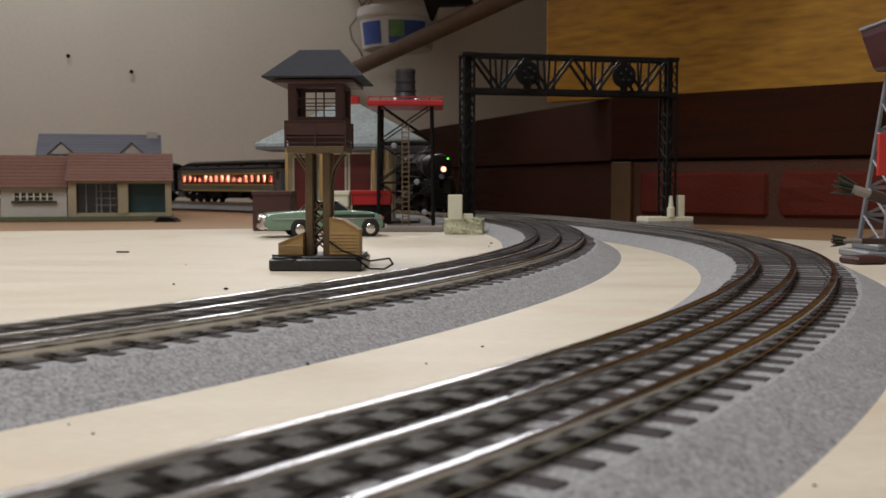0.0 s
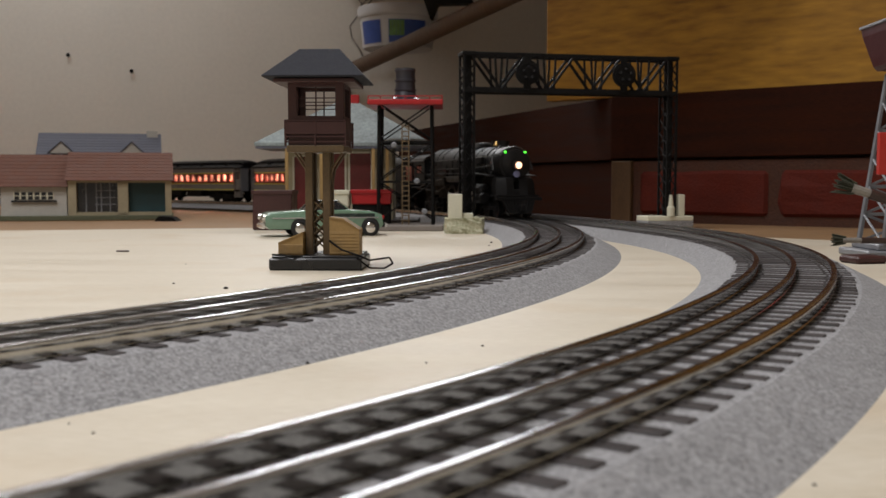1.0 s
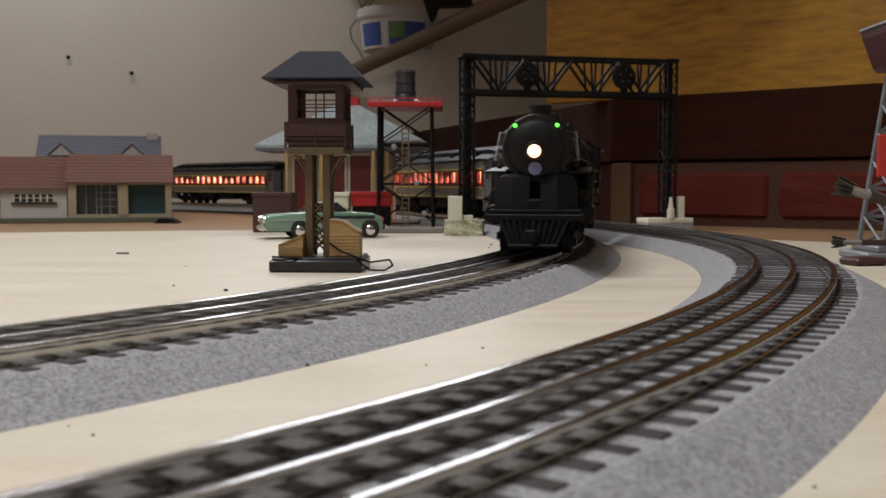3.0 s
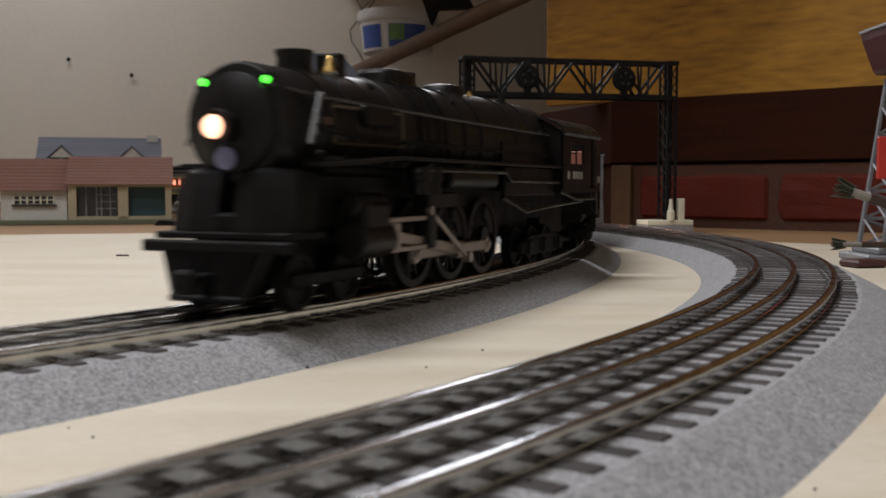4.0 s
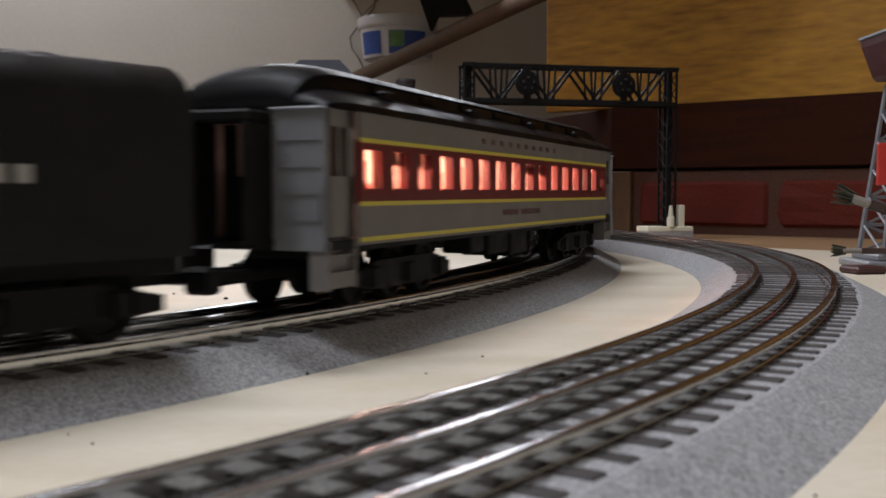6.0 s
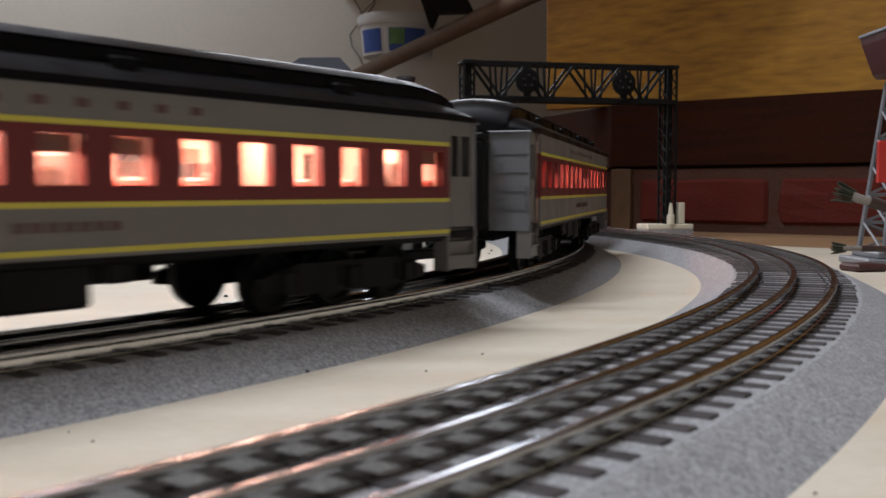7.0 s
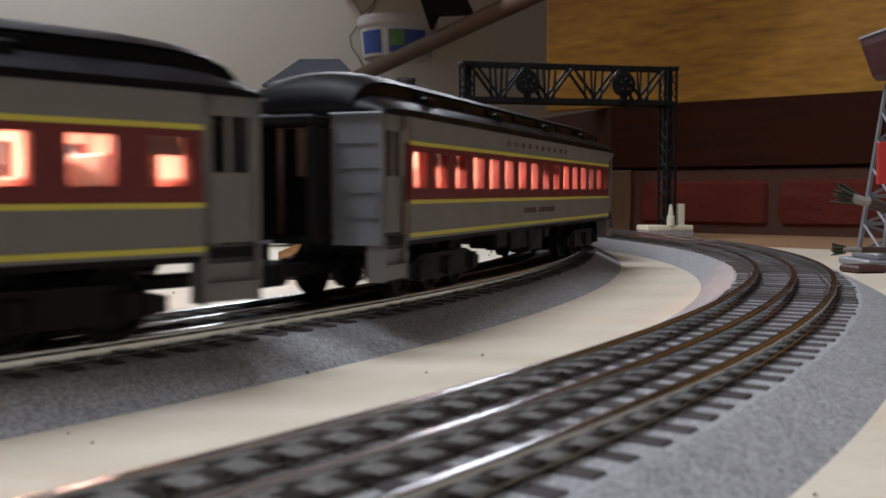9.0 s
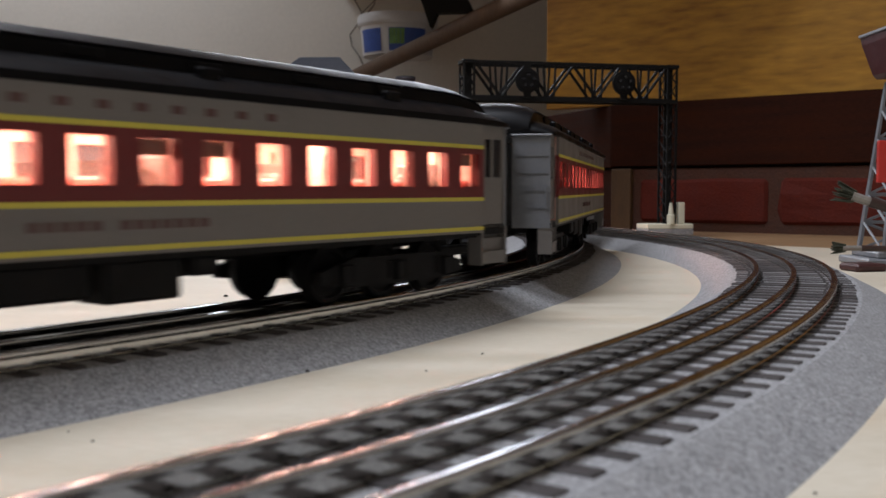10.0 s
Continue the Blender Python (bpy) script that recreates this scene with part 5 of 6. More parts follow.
def model_car():
    t = thing("model_car", "mint green vintage model car with chrome bumpers and dark roof", "model car", pose(-0.1165, 0.957, 0, 0, 0, 17) @ Matrix.Diagonal((0.95, 0.95, 1, 1)))
    prof = [(-0.0585, 0.0105), (-0.0585, 0.0190), (-0.0550, 0.0215), (-0.0250, 0.0232), (-0.0150, 0.0238), (0.0230, 0.0240), (0.0480, 0.0222), (0.0575, 0.0195), (0.0590, 0.0105), (0.0560, 0.0075), (-0.0550, 0.0075)]
    rows = []
    for y, f, dz in ((-0.0225, 0.96, 0.0), (-0.0215, 1.0, 0.0008), (-0.012, 1.0, 0.0014), (0.012, 1.0, 0.0014), (0.0215, 1.0, 0.0008), (0.0225, 0.96, 0.0)):
        rows.append([(x * f, y, z + (dz if z > 0.018 else 0)) for x, z in prof])
    part("body", Shape().loft(rows), MMINT, t, smooth=40)
    cab = [(-0.0200, 0.0240), (-0.0090, 0.0325), (0.0130, 0.0328), (0.0270, 0.0245)]
    rows = []
    for y, f in ((-0.0195, 0.0), (-0.0165, 0.85), (-0.0145, 1), (0.0145, 1), (0.0165, 0.85), (0.0195, 0.0)):
        rows.append([(x, y, 0.0238 + (z - 0.0238) * f) for x, z in cab])
    part("cabin_glass", Shape().loft(rows), MDARKGLASS, t, smooth=30)
    part("roof", Shape().loft([[(x, y * k, z) for x, y in ((-0.0105, -0.0150), (0.0150, -0.0150), (0.0150, 0.0150), (-0.0105, 0.0150))] for z, k in ((0.0326, 1.02), (0.0336, 1.0), (0.0342, 0.8))]), MDKGREEN, t, "dark green car roof")
    for s in (-1, 1):
        part("pillar", Shape().rod((-0.0195, s * 0.0190, 0.0242), (-0.0095, s * 0.0150, 0.0330), 0.0007, 6), MCHROME, t)
        part("pillar", Shape().rod((0.0265, s * 0.0190, 0.0245), (0.0140, s * 0.0150, 0.0330), 0.0007, 6), MCHROME, t)
    for s in (-1, 1):
        part("side_trim", Shape().box(-0.052, 0.054, s * 0.0226, s * 0.0231, 0.0172, 0.0181), MCHROME, t, "chrome side trim")
        part("two_tone_flash", Shape().box(0.005, 0.050, s * 0.0224, s * 0.0229, 0.0183, 0.0215), MDKGREEN, t)
    for e, x in ((-1, -0.0585), (1, 0.0590)):
        part("bumper", Shape().loft([[(x + e * (0.0012 + 0.002 * (1 - (y / 0.0235) ** 2)) + a, y, z) for a, z in ((0, 0.0078), (e * 0.0022, 0.0090), (e * 0.0022, 0.0115), (0, 0.0128))] for y in [-0.0235 + i * 0.0047 for i in range(11)]]), MCHROME, t, "chrome bumper", smooth=40)
    part("grille", Shape().box(-0.0602, -0.0580, -0.0120, 0.0120, 0.0125, 0.0180, c=0.0008), MCHROME, t, "chrome grille")
    for s in (-1, 1):
        part("headlight", Shape().lathe((-0.0570, s * 0.0175, 0.0180), (-1, 0, 0), [(0, 0.0032), (0.0030, 0.0032), (0.0045, 0.0020)], 14), MCHROME, t, "chrome-ringed headlight", smooth=40)
        part("tail_light", Shape().lathe((0.0570, s * 0.0190, 0.0175), (1, 0, 0), [(0, 0.0022), (0.003, 0.0018)], 10), MRED, t)
    for x in (-0.0250, 0.0455):
        for s in (-1, 1):
            wl = part("wheel", Shape().lathe((x, s * 0.0190, 0.0078), (0, s, 0), [(0, 0.0070), (0.0005, 0.0078), (0.0040, 0.0078), (0.0046, 0.0068), (0.0042, 0.0050)], 20), MTYRE, t, smooth=30)
            part("hubcap", Shape().lathe((x, s * 0.0233, 0.0078), (0, s, 0), [(0, 0.0050), (0.0006, 0.0046), (0.0014, 0.0020)], 16), MCHROME, wl, "chrome hubcap", smooth=40)
            part("wheel_arch", Shape().lathe((x, s * 0.0222, 0.0085), (0, s, 0), [(0, 0.0092), (0.0008, 0.0092)], 20), MTYRE, t)


model_car()


def station():
    t = thing("model_station", "tan model station with pale blue-grey hipped roof and dark red doors", "model building", pose(-0.1130, 1.190, 0))
    part("platform", Shape().box(-0.092, 0.085, -0.060, 0.052, 0, 0.0080, c=0.001), mat("dark_brown_platform", (0.035, 0.024, 0.02), 0.7), t, "dark brown platform")
    part("wall", Shape().box(-0.068, 0.055, -0.035, 0.035, 0.008, 0.092), MCREAMWALL, t, "tan building walls")
    hip_roof(t, "roof", 0.1000, 0.0560, 0.0100, 0.0920, 0.1430, MICEROOF, 5, label="pale blue-grey hipped roof")
    part("fascia", Shape().box(-0.0990, 0.0990, -0.0550, 0.0550, 0.0890, 0.0920), MGREYROOF, t)
    part("chimney", Shape().box(0.004, 0.014, -0.004, 0.006, 0.136, 0.1535, c=0.0005), MRED, t, "red chimney")
    for x0, x1, z0, z1 in ((-0.020, 0.000, 0.042, 0.084), (0.006, 0.030, 0.042, 0.084), (-0.058, -0.034, 0.020, 0.080)):
        dr = part("door", Shape().box(x0, x1, -0.0362, -0.0350, z0, z1), MDARKRED, t, "dark red panel door")
        part("door_frame", Shape().box(x0 - 0.002, x0, -0.0368, -0.0350, z0, z1).box(x1, x1 + 0.002, -0.0368, -0.0350, z0, z1).box(x0, x1, -0.0368, -0.0350, z1, z1 + 0.002), MPALE, dr)
    for x in (-0.064, -0.025, 0.034, 0.050):
        part("post", Shape().box(x - 0.0018, x + 0.0018, -0.0545, -0.0510, 0.008, 0.0890), MTAN, t)


station()


def crate(name, label, x0, x1, y0, y1, z0, z1, m, lid=None):
    t = thing(name, label, name.split("_")[-1])
    if z0 > 0.001:
        part("stand", Shape().box(x0 + 0.001, x1 - 0.001, y0 + 0.002, y1, 0.0, z0, c=0.0008), MBLACKDULL, t, "dark stand")
    part("box", Shape().box(x0, x1, y0, y1, z0, z1, c=0.0012), m, t)
    part("rim", Shape().box(x0 - 0.001, x1 + 0.001, y0 - 0.001, y1 + 0.001, z1 - 0.004, z1 + 0.0004, c=0.0006), lid or m, t)


crate("maroon_box", "dark maroon box behind the model car", -0.2020, -0.1600, 1.060, 1.10, 0.0, 0.0420, MTOWERWALL)
crate("white_box", "small pale cream box beside the station", -0.1230, -0.1010, 1.072, 1.10, 0.0245, 0.0420, MPALE)
crate("red_box", "bright red low box beside the station", -0.0990, -0.0560, 1.080, 1.105, 0.0270, 0.0425, MRED, MRED)


def shingled(parent, x0, x1, y0, z0, y1, z1, rows, m, label):
    base = None
    for i in range(rows):
        fa, fb = i / rows, (i + 1) / rows
        ya, za, yb, zb = y0 + (y1 - y0) * fa, z0 + (z1 - z0) * fa, y0 + (y1 - y0) * fb, z0 + (z1 - z0) * fb
        course = Shape().loft([[(x, ya, za), (x, ya, za + 0.0010), (x, yb, zb + 0.0006), (x, yb, zb)] for x in (x0, x1)])
        if base is None:
            base = part("roof", course, m, parent, label)
        else:
            part("shingle_course", course, m, base)


def brown_house():
    t = thing("model_house", "low model house with reddish brown roof and teal door", "model house", pose(-0.40, 1.47, 0.0, 0, 0, 15) @ Matrix.Diagonal((0.945, 1, 1, 1)) @ pose(0.40, 0, 0))
    part("ground_slab", Shape().box(-0.655, -0.396, -0.012, 0.11, -0.004, 0.0030, c=0.0008), mat("mossy_green_base", (0.12, 0.13, 0.08), 0.8, scale=60, fine=300), t, "mossy green base")
    part("wing_wall", Shape().box(-0.645, -0.552, 0.002, 0.10, 0.003, 0.0450), MWHITEWALL, t, "greyish white wing wall")
    shingled(t, -0.652, -0.549, -0.006, 0.0440, 0.048, 0.0905, 9, MBROWNROOF, "reddish brown shingle roof")
    shingled(t, -0.652, -0.549, 0.106, 0.0440, 0.048, 0.0905, 9, MBROWNROOF, "reddish brown shingle roof")
    part("gable", Shape().prism([(0.0, 0.045), (0.10, 0.045), (0.048, 0.0890)], -0.645, -0.643, axis="x"), MWHITEWALL, t)
    for i in range(6):
        x = -0.622 + i * 0.0094
        wn = part("window", Shape().box(x - 0.0035, x + 0.0035, 0.0005, 0.0022, 0.0265, 0.0365), MDARKGLASS, t)
        part("window_frame", Shape().box(x - 0.0046, x - 0.0035, -0.0005, 0.0018, 0.0255, 0.0375).box(x + 0.0035, x + 0.0046, -0.0005, 0.0018, 0.0255, 0.0375).box(x - 0.0035, x + 0.0035, -0.0005, 0.0018, 0.0310, 0.0320), MPALE, wn)
    part("window_sill", Shape().box(-0.630, -0.566, -0.002, 0.002, 0.0225, 0.0250), MDARKGLASS, t)
    main = Shape().box(-0.550, -0.538, -0.004, 0.012, 0.003, 0.0535).box(-0.478, -0.463, -0.004, 0.012, 0.003, 0.0535).box(-0.408, -0.399, -0.004, 0.012, 0.003, 0.0535)
    main.box(-0.550, -0.399, 0.020, 0.11, 0.003, 0.0535).box(-0.538, -0.408, -0.004, 0.012, 0.003, 0.0075).box(-0.538, -0.408, -0.004, 0.012, 0.0500, 0.0535)
    part("wall", main, MCREAMWALL, t, "pale tan front wall with posts")
    part("shop_window", Shape().box(-0.538, -0.478, 0.0120, 0.0150, 0.0075, 0.0500), MDARKGLASS, t)
    gr = Shape()
    for x in (-0.525, -0.510, -0.503, -0.490):
        gr.box(x - 0.0008, x + 0.0008, 0.0095, 0.0118, 0.0075, 0.0500)
    for z in (0.018, 0.028, 0.038):
        gr.box(-0.512, -0.482, 0.0098, 0.0116, z, z + 0.0012)
    part("glazing_bar", gr, MGALV, t)
    part("garage_door", Shape().box(-0.463, -0.408, 0.0120, 0.0150, 0.0075, 0.0500), MTEAL, t, "dark teal door")
    shingled(t, -0.553, -0.396, -0.010, 0.0530, 0.050, 0.0945, 9, MBROWNROOF, "reddish brown shingle roof")
    shingled(t, -0.553, -0.396, 0.118, 0.0530, 0.050, 0.0945, 9, MBROWNROOF, "reddish brown shingle roof")
    for x in (-0.5515, -0.3985):
        part("gable", Shape().prism([(-0.004, 0.052), (0.11, 0.052), (0.050, 0.0935)], x, x + 0.0015, axis="x"), MBROWNROOF, t)


brown_house()


def grey_house():
    t = thing("model_house", "model house with grey-blue roof and white dormer gables", "model house", pose(-0.49, 1.72, -0.004, 0, 0, 16) @ Matrix.Diagonal((0.93, 1, 1, 1)) @ pose(0.49, 0, 0))
    part("wall", Shape().box(-0.690, -0.490, 0.0, 0.10, 0.0, 0.1040), MWHITEWALL, t)
    shingled(t, -0.698, -0.482, -0.008, 0.1000, 0.050, 0.1385, 8, MGREYROOF, "grey-blue shingle roof")
    shingled(t, -0.698, -0.482, 0.108, 0.1000, 0.050, 0.1385, 8, MGREYROOF, "grey-blue shingle roof")
    for x in (-0.655, -0.534):
        d = part("dormer", Shape().prism([(x - 0.020, 0.1030), (x + 0.020, 0.1030), (x, 0.1215)], -0.007, 0.030), MWHITEWALL, t, "white dormer gable")
        part("dormer_window", Shape().box(x - 0.016, x - 0.002, -0.0085, -0.007, 0.0940, 0.1020).box(x + 0.002, x + 0.016, -0.0085, -0.007, 0.0940, 0.1020), MDARKGLASS, d)
        dr = Shape()
        for s in (-1, 1):
            dr.loft([[(x + s * 0.0235, y, 0.1020), (x + s * 0.0235, y, 0.1036), (x, y, 0.1240), (x, y, 0.1222)] for y in (-0.010, 0.040)])
        part("dormer_roof", dr, MGREYROOF, d)
    part("chimney", Shape().box(-0.508, -0.488, 0.040, 0.058, 0.128, 0.1440, c=0.0006), MWHITEWALL, t, "pale chimney")


grey_house()
solid("dark_wedge", Shape().prism([(-0.405, 0.0), (-0.372, 0.0), (-0.380, 0.006), (-0.398, 0.0075)], 1.40, 1.425), MBLACKDULL, "small black wedge on the board beside the house", "wedge", pose(0, 0, -0.004))


def signal_bridge():
    P0, P1 = Vector((0.0262, 1.100)), Vector((0.2570, 1.150))
    d = P1 - P0
    L = d.length
    t = thing("signal_bridge", "black lattice signal bridge spanning both tracks", "model signal bridge", Matrix.Translation((P0.x, P0.y, 0)) @ Matrix.Rotation(math.atan2(d.y, d.x), 4, "Z"))
    D = 0.011
    for x, z0 in ((0.0, 0.0), (L, 0.0070)):
        for sx in (-0.0052, 0.0052):
            for y in (-D, D):
                part("post", Shape().box(x + sx - 0.0012, x + sx + 0.0012, y - 0.0012, y + 0.0012, z0, 0.1910, c=0.0003), MBLACKDULL, t)
        lac = Shape()
        for i in range(11):
            z = z0 + 0.008 + i * 0.0155
            for y in (-D, D):
                lac.rod((x - 0.005, y, z), (x + 0.005, y, z + 0.0155), 0.0007, 5).rod((x + 0.005, y, z), (x - 0.005, y, z + 0.0155), 0.0007, 5)
            for sx in (-0.0052, 0.0052):
                lac.rod((x + sx, -D, z), (x + sx, D, z + 0.0155), 0.0007, 5)
        lac.box(x - 0.0050, x + 0.0050, -0.0008, 0.0008, z0, 0.1900)
        part("post_lacing", lac, MBLACKDULL, t)
        part("cap", Shape().box(x - 0.0075, x + 0.0075, -D - 0.002, D + 0.002, 0.1880, 0.1920, c=0.0006), MBLACKDULL, t)
    for y in (-D, D):
        part("chord", Shape().box(-0.006, L + 0.006, y - 0.0016, y + 0.0016, 0.1875, 0.1915, c=0.0003), MBLACKDULL, t)
        part("chord", Shape().box(-0.006, L + 0.006, y - 0.0020, y + 0.0020, 0.1480, 0.1530, c=0.0003), MBLACKDULL, t)
        n = 8
        for i in range(n):
            xa, xb = 0.008 + (L - 0.016) * i / n, 0.008 + (L - 0.016) * (i + 1) / n
            a, b = ((0.1880, 0.1520) if i % 2 == 0 else (0.1520, 0.1880))
            part("diagonal", Shape().rod((xa, y, a), (xb, y, b), 0.0017, 6), MBLACKDULL, t)
            if i % 2 == 0:
                part("strut", Shape().rod((xb - 0.005, y, 0.1530), (xb - 0.007, y, 0.1880), 0.0013, 6), MBLACKDULL, t)
            else:
                part("strut", Shape().rod((xa + 0.005, y, 0.1530), (xa + 0.007, y, 0.1880), 0.0013, 6), MBLACKDULL, t)
    part("walkway", Shape().box(0, L, -D, D, 0.1528, 0.1540), MBLACKDULL, t)
    for x in (0.0640, 0.1760):
        part("signal_head", Shape().lathe((x, -0.0135, 0.1700), (0, -1, 0), [(0, 0.0135), (0.0035, 0.0135)], 20).box(x - 0.004, x + 0.004, -0.0160, -0.0135, 0.1515, 0.1880).lathe((x, -0.017, 0.1700), (0, -1, 0), [(0, 0.0110), (0.0012, 0.0110), (0.0014, 0.0095), (0.0008, 0.0095)], 20), MBLACKDULL, t, "black round signal head")
        for a in range(5):
            th = a * 2 * math.pi / 5
            part("signal_lens", Shape().lathe((x + 0.0062 * math.sin(th), -0.0178, 0.170 + 0.0062 * math.cos(th)), (0, -1, 0), [(0, 0.0017), (0.0025, 0.0017), (0.0022, 0.0010)], 8), MDARKGLASS, t)
    part("base_plate", Shape().box(L - 0.030, L + 0.026, -0.016, 0.016, 0.0070, 0.0125, c=0.0008), MPALE, t, "pale cream base plate")
    part("base_block", Shape().box(L + 0.0095, L + 0.0170, -0.012, -0.004, 0.0125, 0.0370, c=0.0006), MPALE, t, "pale cream upright block")
    part("base_cone", Shape().lathe((L - 0.001, -0.0135, 0.0125), (0, 0, 1), [(0, 0.0045), (0.010, 0.0045), (0.011, 0.0032), (0.024, 0.0016)], 12), MPALE, t, smooth=30)
    part("plinth", Shape().box(L - 0.030, L + 0.026, -0.016, 0.016, 0.0, 0.0070, c=0.0005), MFOAM, t)


signal_bridge()


def rock_footing():
    t = thing("rock_footing", "greenish white rock with pale cream blocks on it", "rock")
    bm = bmesh.new()
    bmesh.ops.create_cube(bm, size=1)
    bmesh.ops.subdivide_edges(bm, edges=bm.edges[:], cuts=5, use_grid_fill=True)
    for v in bm.verts:
        c = v.co.copy()
        k = 1 - 0.10 * (abs(c.x) * 2) ** 4 - 0.10 * (abs(c.y) * 2) ** 4
        v.co = Vector((0.0213 + c.x * 0.0435 * k, 1.003 + c.y * 0.040 * k, 0.0076 + c.z * 0.0152))
        nz = noise.noise_vector(v.co * 190)
        if v.co.z > 0.001:
            v.co += nz * 0.0026
    me = bpy.data.meshes.new("rock")
    bm.to_mesh(me)
    bm.free()
    me.materials.append(MROCK)
    part("rock", me, None, t)
    part("tall_block", Shape().box(0.0050, 0.0192, 0.990, 1.008, 0.0140, 0.0392, c=0.0006), MPALE, t, "pale cream upright block")
    part("low_block", Shape().box(0.0060, 0.0300, 0.994, 1.012, 0.0140, 0.0200, c=0.0006), MPALE, t, "pale cream low block")


rock_footing()


def sign_tower():
    t = thing("sign_tower", "grey lattice tower with dark crimson hopper and red round sign", "model tower", pose(0.3225, 0.690, 0) @ Matrix.Diagonal((0.78, 0.85, 1, 1)))
    part("base", Shape().box(-0.050, 0.045, -0.030, 0.030, 0, 0.0050, c=0.001).box(-0.040, 0.036, -0.026, 0.026, 0.005, 0.0095, c=0.001), MGALV, t, "grey moulded base")
    for sx in (-1, 1):
        for sy in (-1, 1):
            part("leg", Shape().rod((sx * 0.0340, sy * 0.0240, 0.0090), (sx * 0.0170, sy * 0.0150, 0.1260), 0.0026, 6, r2=0.0020), MGALV, t)
    br = Shape()
    for i in range(6):
        f0, f1 = i / 6, (i + 1) / 6
        for sy in (-1, 1):
            a0, a1 = 0.0340 - 0.017 * f0, 0.0340 - 0.017 * f1
            b0, b1 = sy * (0.0240 - 0.009 * f0), sy * (0.0240 - 0.009 * f1)
            z0, z1 = 0.009 + 0.117 * f0, 0.009 + 0.117 * f1
            br.rod((-a0, b0, z0), (a1, b1, z1), 0.0011, 5).rod((a0, b0, z0), (-a1, b1, z1), 0.0011, 5).rod((-a1, b1, z1), (a1, b1, z1), 0.0014, 5)
        for sx in (-1, 1):
            br.rod((sx * a0, -0.024 + 0.009 * f0, z0), (sx * a1, 0.024 - 0.009 * f1, z1), 0.0011, 5)
    part("lattice", br, MGALV, t)
    hp = Shape()
    rings = []
    for z, hx, hy in ((0.1285, 0.0235, 0.020), (0.1315, 0.0262, 0.022), (0.1530, 0.0335, 0.029), (0.1585, 0.0345, 0.030)):
        rings.append([(-hx, -hy, z), (hx, -hy, z), (hx, hy, z), (-hx, hy, z)])
    hp.loft(rings)
    part("hopper", hp, MHOPPER, t, "dark crimson flared hopper")
    part("hopper_rim", Shape().box(-0.0358, 0.0358, -0.0315, 0.0315, 0.1582, 0.1602, c=0.0004), MGALV, t)
    part("stripe", Shape().box(-0.0235, 0.0235, -0.0262, -0.0236, 0.1355, 0.1385), MSIGNWHITE, t, "white stripe")
    for x in (-0.014, 0.0, 0.014):
        part("hopper_window", Shape().box(x - 0.0042, x + 0.0042, -0.0292, -0.0262, 0.1425, 0.1510), MSIGNWHITE, t)
    sg = part("sign", Shape().box(-0.0425, 0.0045, -0.0285, -0.0235, 0.0560, 0.0840, c=0.0005), MSIGNRED, t, "red square sign board")
    ring = Shape()
    seg = 28
    rr = []
    for r, y in ((0.0120, -0.0286), (0.0120, -0.0292), (0.0098, -0.0292), (0.0098, -0.0286)):
        rr.append([(-0.019 + r * math.cos(2 * math.pi * i / seg), y, 0.070 + r * math.sin(2 * math.pi * i / seg)) for i in range(seg)])
    ring.loft(rr, ends=False)
    part("sign_ring", ring, MSIGNWHITE, sg, "white ring on the sign")
    part("sign_bar", Shape().box(-0.0260, -0.0220, -0.0292, -0.0286, 0.064, 0.076).box(-0.019, -0.013, -0.0292, -0.0286, 0.064, 0.076), MSIGNWHITE, sg)


sign_tower()


def brush(name, label, a, b, bristle, w):
    """A paint brush from its bristle end a to its handle end b."""
    t = thing(name, label, "paint brush")
    a, b = Vector(a), Vector(b)
    d = (b - a).normalized()
    side = Vector((0, 1, 0)).cross(d).normalized()
    rb2 = random.Random(9)
    s = Shape()
    root = a + d * bristle
    for i in range(46):
        o = Vector((0, rb2.uniform(-w, w) * 0.5, 0)) + side * rb2.uniform(-w, w)
        s.rod(root + o * 0.62, a + o * 1.15 + d * rb2.uniform(0, bristle * 0.25), 0.0006, 4, r2=0.0003)
    part("bristles", s, MBRISTLE, t, "green-grey splayed bristles")
    part("ferrule", Shape().rod(root - d * 0.002, root + d * 0.010, w * 0.56, 10, r2=w * 0.5), MWIRE, t, "grey metal ferrule")
    part("handle", Shape().rod(root + d * 0.010, b, w * 0.62, 10, r2=w * 0.4), MHANDLE, t)


brush("paint_brush", "old paint brush with splayed green-grey bristles leaning on the tower", (0.2560, 0.655, 0.0510), (0.3300, 0.655, 0.0270), 0.014, 0.0058)
brush("paint_brush", "dark-handled paint brush lying across the tower base", (0.2530, 0.650, 0.0135), (0.3900, 0.645, 0.0120), 0.009, 0.0034)
solid("red_block", Shape().box(-0.013, 0.009, -0.010, 0.010, 0, 0.0050, c=0.0015), MTOWERWALL, "small dark red block lying on the plywood", "block", pose(0.2680, 0.632, 0, 0, 0, 12))


# ================= specks on the plywood =================
def speck(x, y, r, seed):
    bm = bmesh.new()
    bmesh.ops.create_icosphere(bm, subdivisions=1, radius=r)
    rr = random.Random(seed)
    for v in bm.verts:
        v.co = Vector((v.co.x * rr.uniform(0.7, 1.3), v.co.y * rr.uniform(0.7, 1.3), max(0, v.co.z * 0.6 + r * 0.4)))
    me = bpy.data.meshes.new("debris_speck")
    bm.to_mesh(me)
    bm.free()
    me.materials.append(MBLACKDULL)
    ob = new("debris_speck", me)
    ob.location = (x, y, 0)
    tagged(ob, "tiny dark crumb lying on the cream plywood", "crumb", "crumbs on the plywood")


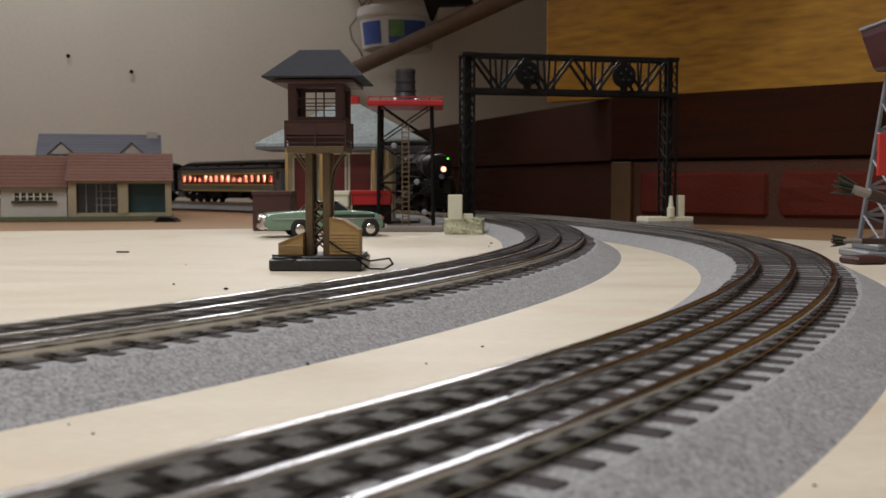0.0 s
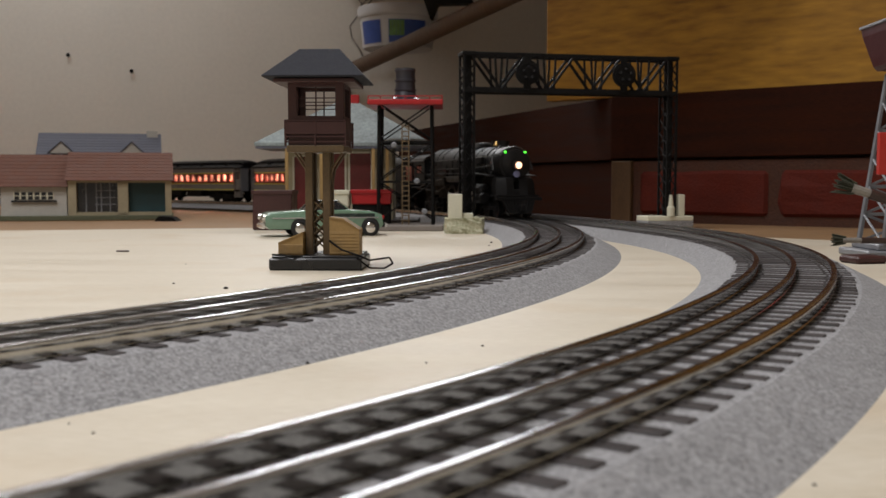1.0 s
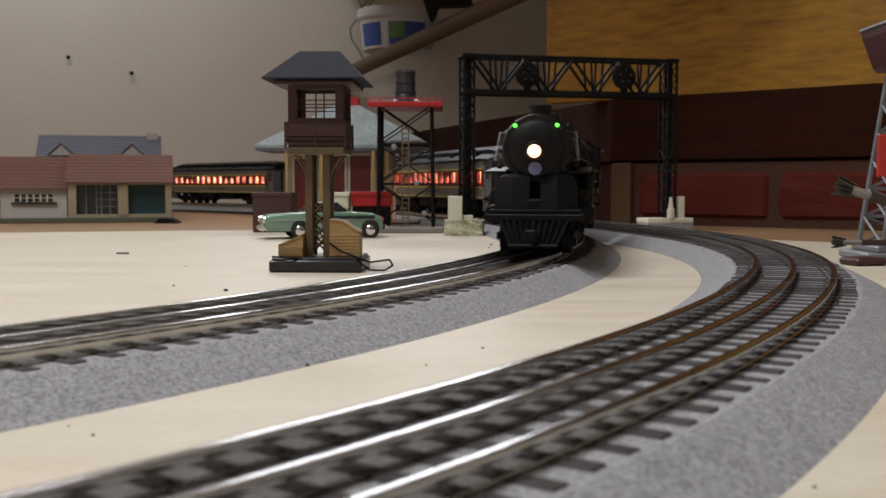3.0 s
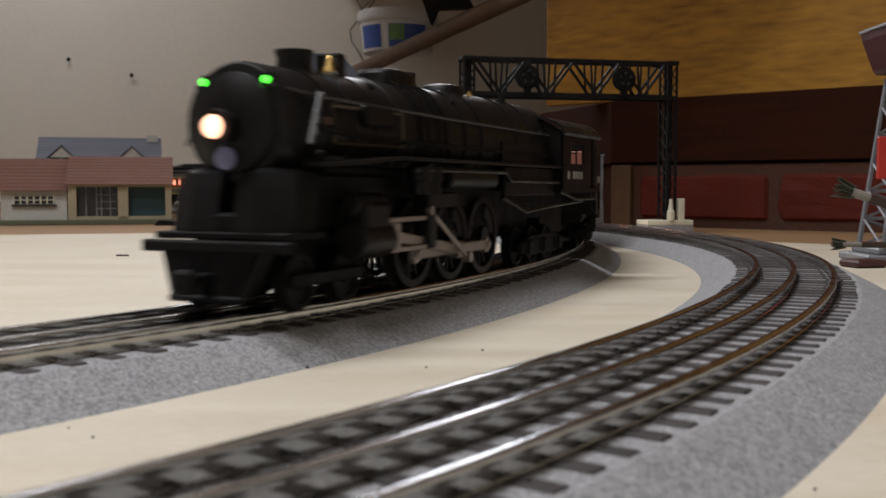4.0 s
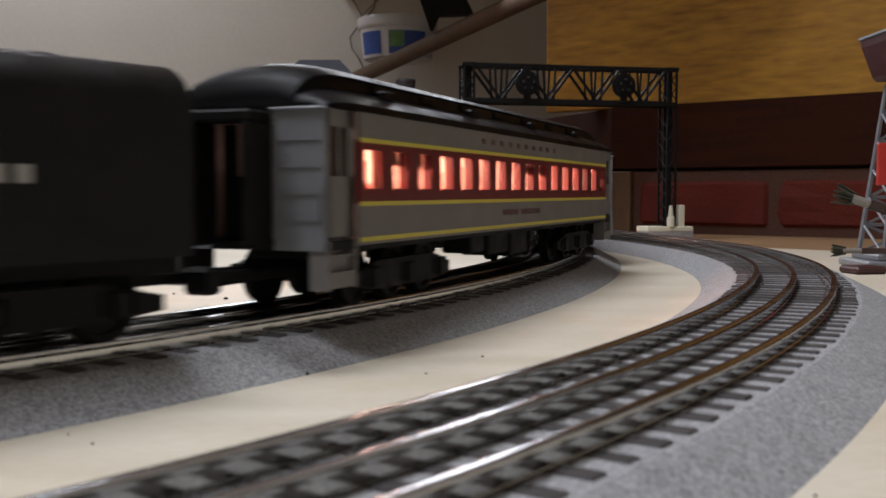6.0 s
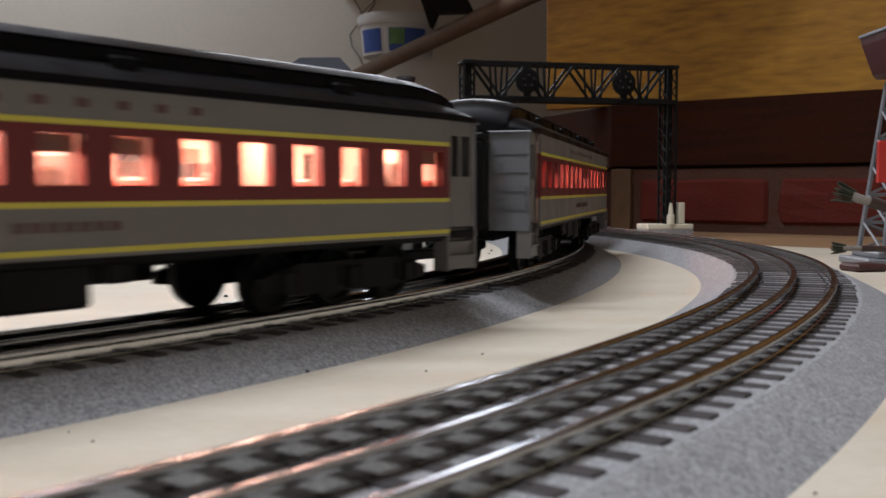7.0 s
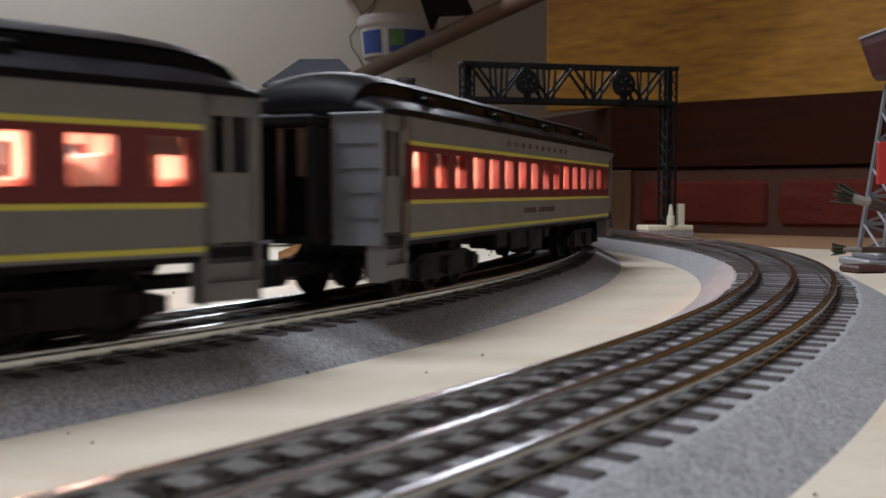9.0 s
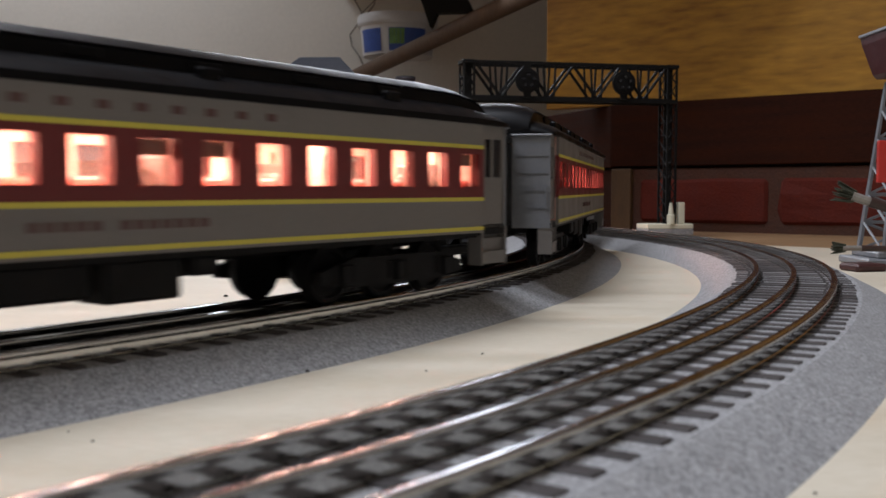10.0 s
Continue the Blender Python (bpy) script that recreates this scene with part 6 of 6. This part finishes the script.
for i, (x, y, r) in enumerate(((-0.1042, 0.4776, 0.0012), (-0.0382, 0.2792, 0.0007), (-0.0714, 0.2012, 0.0004), (-0.0794, 0.2091, 0.0003), (0.0124, 0.3097, 0.0005),
                               (0.0405, 0.8400, 0.0012), (-0.1357, 0.5014, 0.0007), (-0.0048, 0.2801, 0.0004), (0.0629, 0.1662, 0.0004), (0.037, 0.80, 0.0008), (-0.16, 0.62, 0.0005))):
    speck(x, y, r, i)
solid("stick_bit", Shape().box(-0.0048, 0.0048, -0.0008, 0.0008, 0, 0.0012, c=0.0003), MHANDLE, "short dark stick bit lying on the plywood", "stick", pose(-0.2350, 0.7318, 0, 0, 0, -4))


# ================= what moves =================
def motions():
    coarse = [0.2 * i for i in range(51)]
    walk(LOCO, [(t, place(LOCO_O, 0.080, t)) for t in coarse])
    walk(TENDER, [(t, place(TENDER_O, 0.066, t)) for t in coarse])
    for i, c in enumerate(CARS):
        walk(c, [(t, place(0.7215 + i * CAR_PITCH, 0.126, t)) for t in coarse])
    fine = [i / 15 for i in range(151)]
    for w, R, s in WHEELS:
        m = w.matrix_basis.copy()
        sign = 1 if abs(m.to_euler().z) < 1 else -1
        walk(w, [(t, m @ Matrix.Rotation(sign * (SPEED * t / R + CRANK), 4, "Y")) for t in fine])
    for ob, s, kind in RODS:
        rows = []
        for t in fine:
            a = SPEED * t / 0.0166 + CRANK + (0 if s > 0 else math.pi / 2)
            cx, cz = 0.0062 * math.cos(a), -0.0062 * math.sin(a)
            px, pz = LOCO_O - 0.1222 + cx, 0.0166 + cz
            reach = math.sqrt(0.0610 ** 2 - (pz - 0.0210) ** 2)
            if kind == "side":
                m = pose(px, 0, pz)
            elif kind == "main":
                m = Matrix.Translation((px + reach, 0, 0.0210)) @ Matrix.Rotation(-math.atan2(0.0210 - pz, reach), 4, "Y")
            elif kind == "cross":
                m = pose(px + reach, 0, 0.0210)
            else:
                ex, ez = px - 0.004 * math.sin(a), pz - 0.004 * math.cos(a)
                fz = 0.0290
                rx = math.sqrt(0.0400 ** 2 - (fz - ez) ** 2)
                m = Matrix.Translation((ex + rx, 0, fz)) @ Matrix.Rotation(-math.atan2(fz - ez, rx), 4, "Y")
            rows.append((t, m))
        walk(ob, rows)


motions()
